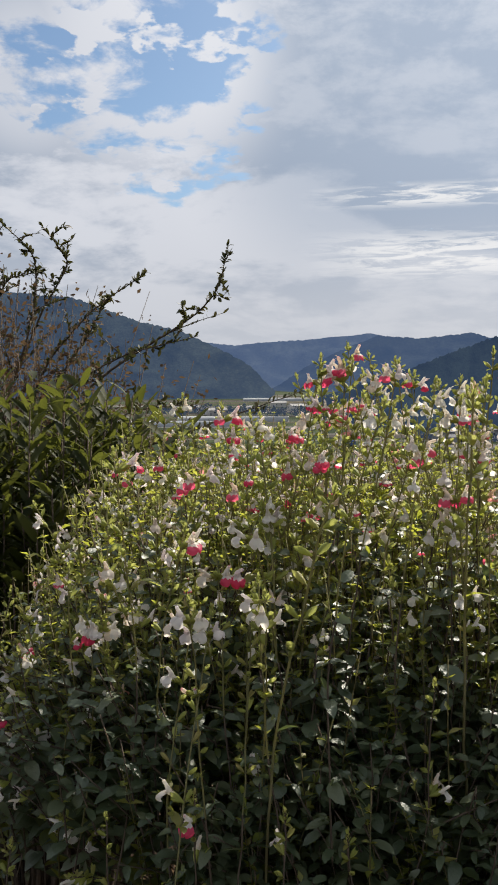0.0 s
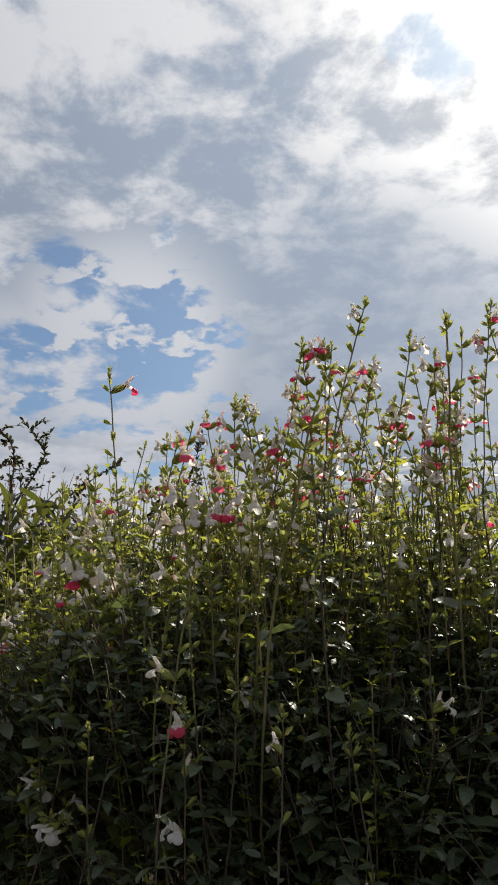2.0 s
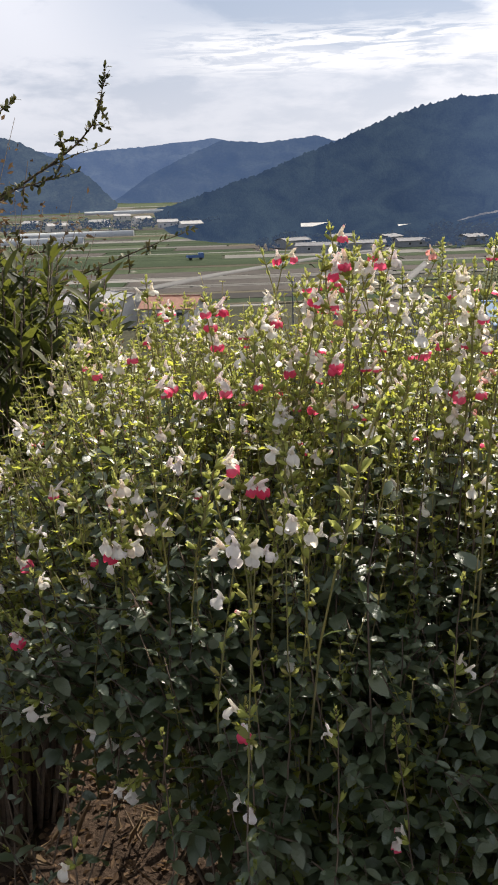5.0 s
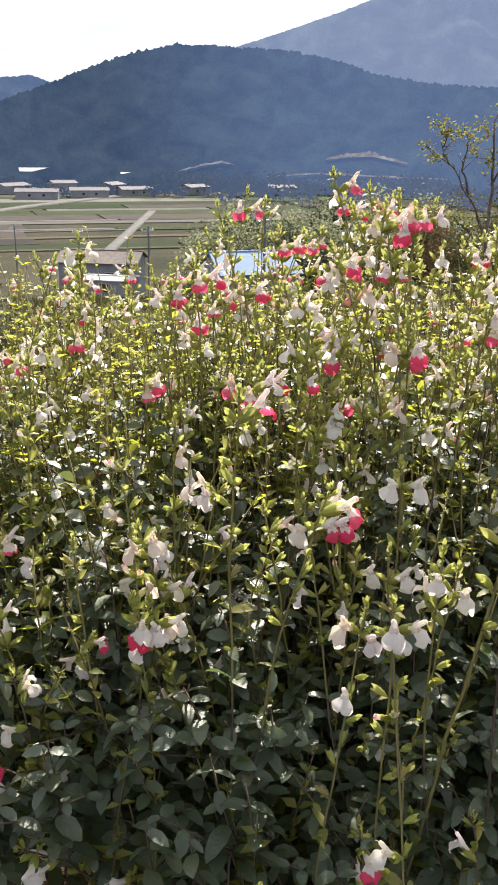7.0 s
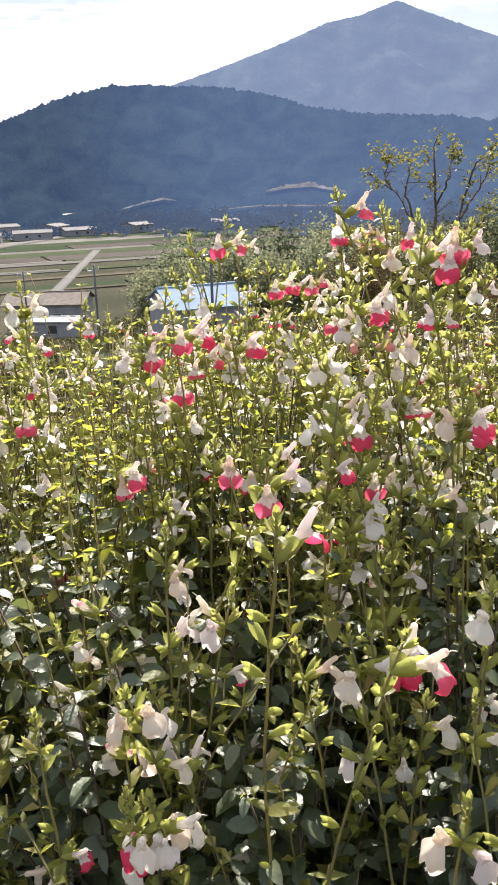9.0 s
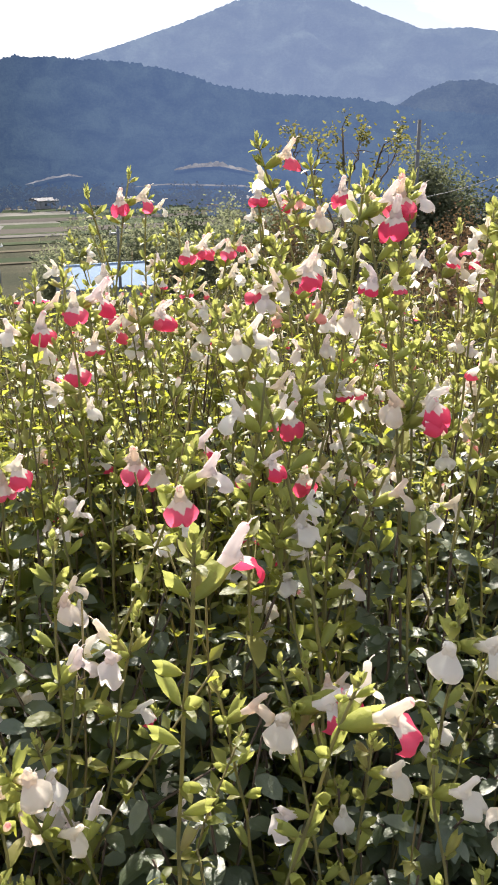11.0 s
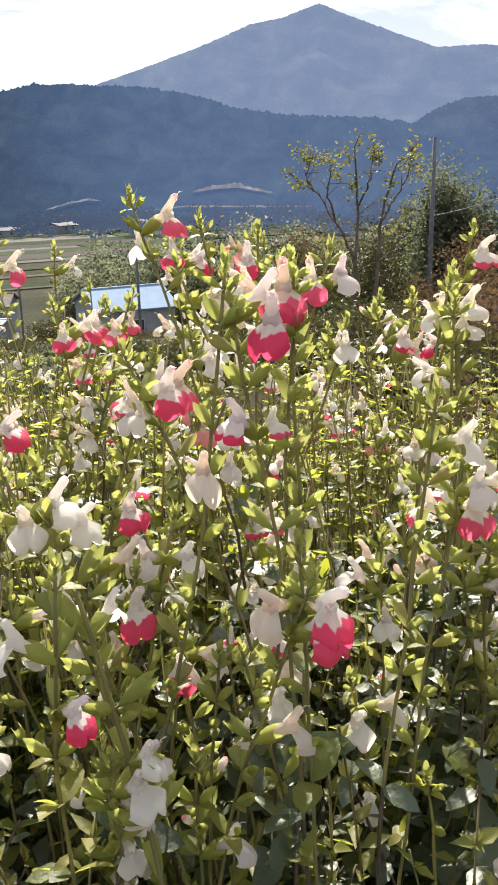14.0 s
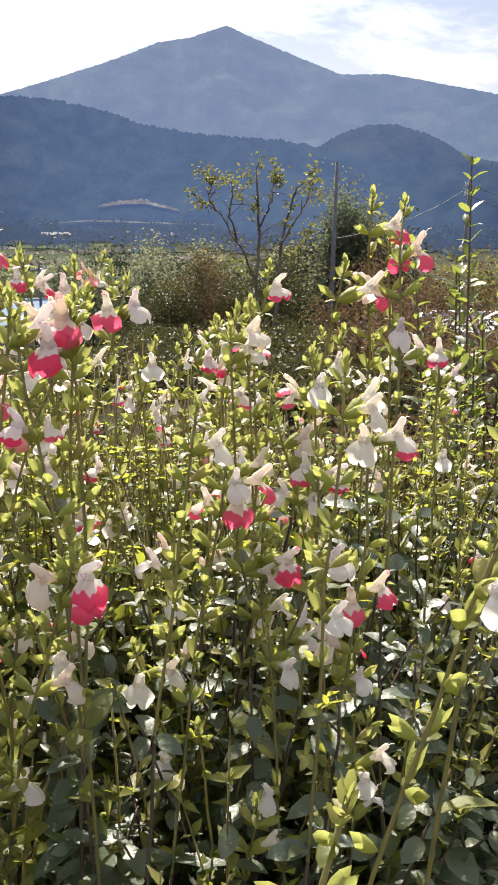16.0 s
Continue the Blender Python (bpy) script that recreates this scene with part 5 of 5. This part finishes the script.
def build_foliage():
    """Side shoots with pairs of leaves, filling the body of the bush."""
    soup = Soup()
    at, way, up, size, young = [], [], [], [], []
    shoots = []

    def spot(reach=1.0, power=1.0):
        a, d = rng.uniform(0, 2 * math.pi), rng.random() ** power
        s = math.sqrt(d) * reach
        x, y = BUSH_AT[0] + math.cos(a) * s * BUSH_R[0], BUSH_AT[1] + math.sin(a) * s * BUSH_R[1]
        return x, y, canopy(x, y)[0], a, d

    for _ in range(4500):
        # the dark body, thickest under its surface
        x, y, h, a, d = spot(1.0, 0.6)
        under = rng.random() ** 1.5 * 0.42
        shoots.append((x, y, h - 0.09 - under, a, d, rng.uniform(0.09, 0.18), 1 if under < 0.045 else 3))
    for _ in range(2700):
        # the flanks, where leaves hang out over the soil
        a = rng.uniform(-math.pi, 0.35)
        z = rng.uniform(0.30, 1.05)
        s = 1.0
        while s > 0.2 and canopy(BUSH_AT[0] + math.cos(a) * s * BUSH_R[0], BUSH_AT[1] + math.sin(a) * s * BUSH_R[1])[0] < z:
            s -= 0.02
        s *= rng.uniform(0.86, 1.04)
        shoots.append((BUSH_AT[0] + math.cos(a) * s * BUSH_R[0], BUSH_AT[1] + math.sin(a) * s * BUSH_R[1], z, a, 1.5, rng.uniform(0.07, 0.14), 3))
    for _ in range(4300):
        # thin young shoots that stand up through the top
        x, y, h, a, d = spot(0.99)
        if h < 0.86 or (y < 1.25 and rng.random() < (0.85 if y < 1.0 else 0.6)) or (x < 0.05 and rng.random() < 0.4):
            continue
        shoots.append((x, y, h + rng.uniform(-0.10, 0.09), a, d * 0.3, rng.uniform(0.15, 0.26), 2))
    for _ in range(1500):
        # broad leaves that lie open to the sky along the front of the crown
        x, y, h, a, d = spot(0.97)
        if h < 0.80 or y > 1.4:
            continue
        shoots.append((x, y, h + rng.uniform(-0.09, 0.05), a, d * 0.6, rng.uniform(0.08, 0.15), 3 if y < 1.12 or rng.random() < 0.5 else 1))
    for _ in range(1900):
        # the dense shaded inside, with old broad leaves
        x, y, h, a, d = spot(0.9)
        shoots.append((x, y, h - rng.uniform(0.24, 0.66), a, d, rng.uniform(0.12, 0.2), 4))
    for x, y, z, a, d, length, mat in shoots:
        if z < 0.08 or (z < 0.84 and x < -0.02) or (x < -0.10 + 0.04 * rng.normal() and z < 1.52 - 0.60 * y):
            continue
        lean = unit(np.array([math.cos(a) * d * 0.7, math.sin(a) * d * 0.7, 1.0]) + rng.normal(size=3) * (0.13 if mat == 2 else 0.30))
        base = np.array([x, y, z]) - lean * length * 0.8
        bend = rng.normal(size=3) * (0.018 if mat == 2 else 0.012)
        ts = np.linspace(0, 1, 4)
        pts = np.array([base + lean * length * t + bend * t * t for t in ts])
        tube(soup, pts, (0.0008 if mat == 2 else 0.0011) * (1 - 0.6 * ts) + 0.0003, 3, 0 if mat == 2 else 4)
        turn, u = rng.uniform(0, 6), 0.12
        while u < 1.0:
            p = base + lean * length * u + bend * u * u
            big = 0.025 * (1 - 0.5 * u) * rng.uniform(0.7, 1.3) * (1.0, 1.1, 0.74, 1.08, 1.3)[mat]
            for side in (0, math.pi):
                b = turn + side + rng.normal() * 0.3
                for k in range(1 + (2 if mat == 2 and rng.random() < 0.5 else 0)):
                    at.append(p)
                    way.append((math.cos(b) + 0.5 * k * rng.normal(), math.sin(b) + 0.5 * k * rng.normal(), rng.uniform(0.2, 1.3) if mat == 2 else rng.uniform(-0.25, 0.4)))
                    up.append((rng.normal() * 0.3, rng.normal() * 0.3, 1.0))
                    size.append(big * (0.55 if k else 1.0))
                    young.append((0, 1, 2 if u > 0.4 else 1, 3, 3)[mat])
            turn += 1.6
            u += (rng.uniform(0.016, 0.030) if mat == 2 else rng.uniform(0.017, 0.026)) / length
    young = np.array(young)
    size = np.array(size)
    at, way, up = np.array(at), np.array(way), np.array(up)
    near = (at[:, 1] < 1.22) & (at[:, 2] > 0.45)
    for mat in (1, 2, 3):
        for small in (False, True):
            pick = (young == mat) & (near != small if mat != 2 else np.full(len(at), small))
            n = int(pick.sum())
            if n:
                leaves(soup, at[pick], way[pick], up[pick], size[pick], size[pick] * (rng.uniform(0.42, 0.62, n) if mat == 2 else rng.uniform(0.5, 0.72, n)), rng.uniform(0, 0.55, n), mat, small)
    me = soup.mesh("foliage")
    ob = part_of("foliage", me, [STEM, LEAF, YOUNG, DEEP, WOOD], bush, "dense small dark green leaves on side shoots")
    ob.matrix_local = Matrix.Translation((-BUSH_AT[0], -BUSH_AT[1], 0))
    tagged(ob, kind="stuff")
    for _ in range(44):
        a, r = rng.uniform(0, 6.28), math.sqrt(rng.random())
        end = np.array([math.cos(a) * r * BUSH_R[0] * 0.85, math.sin(a) * r * BUSH_R[1] * 0.85, 0])
        end[2] = max(0.3, canopy(end[0] + BUSH_AT[0], end[1] + BUSH_AT[1])[0] - 0.15)
        foot = end * (0.15, 0.15, 0) + (0, 0, -0.03)
        mid = (foot + end) / 2 + np.array([end[0], end[1], 0]) * 0.12
        wood = Soup()
        tube(wood, [foot, mid, end], [0.006, 0.004, 0.002], 5)
        part_of("woody_stem", wood.mesh("woody_stem"), WOOD, bush)


rng = np.random.default_rng(32)
build_foliage()
rng = np.random.default_rng(33)


# ---- neighbours of the bush ----
def laurel(at, width, height, n_shoots, label, leaf=0.055, name="laurel_shrub", mat=BIG_LEAF, slim=0.28):
    """A shrub of upright shoots with longer leathery leaves."""
    top = thing(name, label, "shrub", (*at, land(*at)))
    wood = Soup()
    pts_at, way, up, size = [], [], [], []
    for _ in range(n_shoots):
        a, s = rng.uniform(0, 6.28), math.sqrt(rng.random())
        end = np.array([math.cos(a) * s * width / 2, math.sin(a) * s * width / 2, height * rng.uniform(0.72, 1.0) * (1 - 0.12 * s * s)])
        foot = end * (0.45, 0.45, 0)
        mid = (foot + end) / 2 + rng.normal(size=3) * 0.02
        tube(wood, [foot, mid, end], [0.006, 0.004, 0.0015], 5)
        u = 0.42
        turn = rng.uniform(0, 6)
        while u < 1.0:
            p = foot * (1 - u) ** 2 + 2 * mid * u * (1 - u) + end * u * u
            for side in (0, math.pi):
                b = turn + side
                pts_at.append(p)
                way.append((math.cos(b), math.sin(b), rng.uniform(0.5, 1.7)))
                up.append((rng.normal() * 0.3, rng.normal() * 0.3, 1))
                size.append(leaf * rng.uniform(0.65, 1.15))
            turn += 1.57
            u += 0.028 / height
    part_of("wood", wood.mesh("wood"), WOOD, top)
    green = Soup()
    size = np.array(size)
    leaves(green, pts_at, way, up, size, size * slim, rng.uniform(0, 0.4, len(size)))
    part_of("foliage", green.mesh("foliage"), mat, top)


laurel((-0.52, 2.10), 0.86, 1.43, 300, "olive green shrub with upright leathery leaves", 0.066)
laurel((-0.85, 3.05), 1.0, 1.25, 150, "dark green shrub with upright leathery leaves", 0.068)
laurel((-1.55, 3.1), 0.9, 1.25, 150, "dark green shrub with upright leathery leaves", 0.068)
laurel((1.36, 1.62), 0.50, 1.62, 44, "taller green shrub with soft oval leaves beside the sage", 0.036, "privet_shrub", PRIVET_LEAF, 0.42)


def arching_shrub():
    """A sprawling shrub at the terrace edge: long arching branches with small leaves, and a rusty thicket."""
    top = thing("arching_shrub", "sprawling shrub with long arching leafy branches and rusty twigs", "shrub", (-1.12, 3.55, land(-1.12, 3.55)))
    base = np.array([-1.12, 3.55, 0.0])
    arches = (
        (3.50, ((-0.90, 1.12), (-0.68, 1.32), (-0.53, 1.43), (-0.40, 1.51), (-0.28, 1.59), (-0.19, 1.66), (-0.15, 1.75), (-0.13, 1.86))),
        (3.50, ((-0.96, 1.15), (-0.82, 1.46), (-0.66, 1.64), (-0.45, 1.78))),
        (3.50, ((-1.04, 1.13), (-0.87, 1.59), (-0.85, 1.84), (-1.03, 2.01))),
        (3.60, ((-1.08, 1.13), (-0.87, 1.63), (-0.75, 1.81), (-0.86, 1.95))),
        (3.40, ((-0.95, 1.10), (-0.74, 1.33), (-0.52, 1.45), (-0.25, 1.51))),
        (3.40, ((-0.79, 0.89), (-0.46, 1.10), (-0.25, 1.17), (0.12, 1.30))),
        (3.60, ((-1.08, 1.22), (-1.06, 1.63), (-1.00, 1.76), (-0.85, 1.78))),
        (3.30, ((-0.87, 0.89), (-0.66, 1.13), (-0.46, 1.25), (-0.22, 1.27))),
        (3.40, ((-1.08, 1.13), (-1.12, 1.63), (-1.20, 1.88), (-1.34, 1.98))),
        (3.60, ((-1.00, 1.05), (-0.81, 1.38), (-0.71, 1.52), (-0.61, 1.68))),
    )
    for deep, arch in arches:
        wood, green = Soup(), Soup()
        knots = np.array([(base[0] + 0.3, base[1], 0.0), *((u, deep, w) for u, w in arch)])
        ts = np.linspace(0, len(knots) - 1, 40)
        line = np.stack([np.interp(ts, range(len(knots)), knots[:, k]) for k in range(3)], 1)
        for _ in range(6):
            line[1:-1] = (line[:-2] + 2 * line[1:-1] + line[2:]) / 4
        line += np.cumsum(rng.normal(size=line.shape) * 0.0012, 0)
        line -= base
        tube(wood, line, np.linspace(0.007, 0.0014, 40), 5)
        at, way, up = [], [], []
        for i in range(14, 40):
            for k in range(2):
                p = line[i] + (line[min(i + 1, 39)] - line[i]) * k / 2
                d = unit(line[min(i + 1, 39)] - line[i - 1])
                for _ in range(1 + (rng.random() < 0.8)):
                    at.append(p)
                    way.append(d * 0.6 + rng.normal(size=3) * 0.55 + np.array([0, 0, 0.45]))
                    up.append(rng.normal(size=3) * 0.5 + np.array([0, 0, 1]))
        for i in range(12, 38, 3):
            # short side twigs
            d = unit(line[i + 1] - line[i - 1] + rng.normal(size=3) * 0.9 + np.array([0, 0, 0.3]))
            far = rng.uniform(0.08, 0.24) if i < 24 else rng.uniform(0.03, 0.09)
            tube(wood, [line[i], line[i] + d * far * 0.5 + (0, 0, 0.006), line[i] + d * far], [0.0026, 0.0018, 0.001], 4)
            for u in np.arange(0.15, 1.0, 0.07):
                at.append(line[i] + d * far * u)
                way.append(d * 0.6 + rng.normal(size=3) * 0.6 + np.array([0, 0, 0.3]))
                up.append(rng.normal(size=3) * 0.5 + np.array([0, 0, 1]))
        n = len(at)
        leaves(green, at, way, up, rng.uniform(0.018, 0.030, n), rng.uniform(0.010, 0.016, n), rng.uniform(0, 0.4, n))
        br = part_of("branch", wood.mesh("branch"), WOOD, top)
        part_of("leaves", green.mesh("leaves"), SHRUB_LEAF, br)
    wood, green = Soup(), Soup()
    at = []
    for _ in range(560):
        foot = np.array([rng.uniform(-0.4, 0.5), rng.uniform(-0.3, 0.3), 0.0])
        end = foot + np.array([rng.normal() * 0.25, rng.normal() * 0.2, rng.uniform(0.8, 1.8) - 0.95 * max(0.0, foot[0] - 0.2)])
        mid = (foot + end) / 2 + rng.normal(size=3) * 0.06
        tube(wood, [foot, mid, end], [0.005, 0.003, 0.001], 4)
        for _ in range(60):
            u = rng.uniform(0.15, 1)
            at.append(foot + (end - foot) * u + rng.normal(size=3) * 0.05)
    tagged(part_of("brushwood", wood.mesh("brushwood"), WOOD, top, "tangled rust-brown twigs"), kind="stuff")
    n = len(at)
    leaves(green, at, scatter_dirs(n), scatter_dirs(n), rng.uniform(0.014, 0.034, n), rng.uniform(0.008, 0.017, n), rng.uniform(0, 0.4, n), small=True)
    part_of("dry_leaves", green.mesh("dry_leaves"), RUSTY, top, "withered rusty leaves")


rng = np.random.default_rng(34)
arching_shrub()


# ---- weeds and scrub on the terrace behind the bush ----
WEEDS = ((6, 3.4, 0.8, 0.55, SHRUB_LEAF), (12, 3.8, 0.9, 0.5, SHRUB_LEAF), (18, 3.5, 0.9, 0.6, BAMBOO_LEAF), (24, 3.6, 0.9, 0.65, SHRUB_LEAF), (30, 3.9, 0.9, 0.6, RUSTY), (36, 3.4, 0.8, 0.55, SHRUB_LEAF),
         (41, 4.2, 0.9, 0.6, RUSTY), (46, 3.9, 0.9, 0.7, RUSTY), (52, 3.7, 0.9, 0.7, SHRUB_LEAF), (57, 3.4, 0.9, 0.7, RUSTY), (9, 6.5, 1.4, 0.3, SHRUB_LEAF), (17, 7.0, 1.4, 0.22, BAMBOO_LEAF), (26, 7.2, 1.5, 0.22, SHRUB_LEAF),
         (34, 7.5, 1.5, 0.3, SHRUB_LEAF), (45, 8.0, 1.5, 0.6, RUSTY), (54, 7.6, 1.6, 0.7, RUSTY), (40, 6.0, 1.2, 0.35, SHRUB_LEAF), (50, 5.6, 1.3, 0.95, RUSTY), (37, 9.5, 1.6, 0.35, SHRUB_LEAF), (47, 11, 2.0, 1.1, RUSTY), (33, 11, 1.6, 0.4, SHRUB_LEAF), (43, 13, 2.0, 0.7, SHRUB_LEAF), (55, 10, 2.0, 1.2, RUSTY), (31, 18, 2.4, 0.4, SHRUB_LEAF))
for az, r, w, h, mat in WEEDS:
    clump("weed_clump", "low dull green and rust-brown weeds on the terrace", az, r, w, h, mat, 0.032 if r < 6 else 0.05, 3000, 0.02, "weeds", "weeds behind the bush", 16)


def build_litter():
    """Dry grass and fallen leaves on the soil round the bush."""
    grass = Soup()
    at, way, up, size = [], [], [], []
    for _ in range(620):
        cx, cy = rng.uniform(-2.2, 0.4), rng.uniform(0.6, 4.5)
        if canopy(cx, cy)[1] < 0.5:
            continue
        for _ in range(9):
            x, y = cx + rng.normal() * 0.03, cy + rng.normal() * 0.03
            at.append((x, y, land(x, y)))
            way.append((rng.normal() * 0.6, rng.normal() * 0.6, 1.0))
            up.append((rng.normal(), rng.normal(), 0.2))
            size.append(rng.uniform(0.05, 0.15))
    size = np.array(size)
    leaves(grass, at, way, up, size, np.full(len(size), 0.005), rng.uniform(0.1, 0.7, len(size)), small=True)
    tagged(part_of("dry_grass", grass.mesh("dry_grass"), DRY_GRASS), "tufts of dry straw-coloured grass on the soil", "grass", kind="stuff")
    fall = Soup()
    n = 9000
    xy = np.concatenate([np.stack([rng.uniform(-2.0, 1.6, 4000), rng.uniform(-0.2, 4.0, 4000)], 1), np.stack([rng.uniform(-1.1, 0.5, 5000), rng.uniform(0.4, 2.2, 5000)], 1)])
    at = np.array([(x, y, land(x, y) + 0.008) for x, y in xy])
    leaves(fall, at, scatter_dirs(n, 0.15), scatter_dirs(n, 0.3) + (0, 0, 1.2), rng.uniform(0.010, 0.032, n), rng.uniform(0.007, 0.018, n), rng.uniform(0, 0.6, n), small=True)
    tagged(part_of("leaf_litter", fall.mesh("leaf_litter"), RUSTY), "fallen brown leaves scattered over the soil", "leaf litter", kind="stuff")


build_litter()
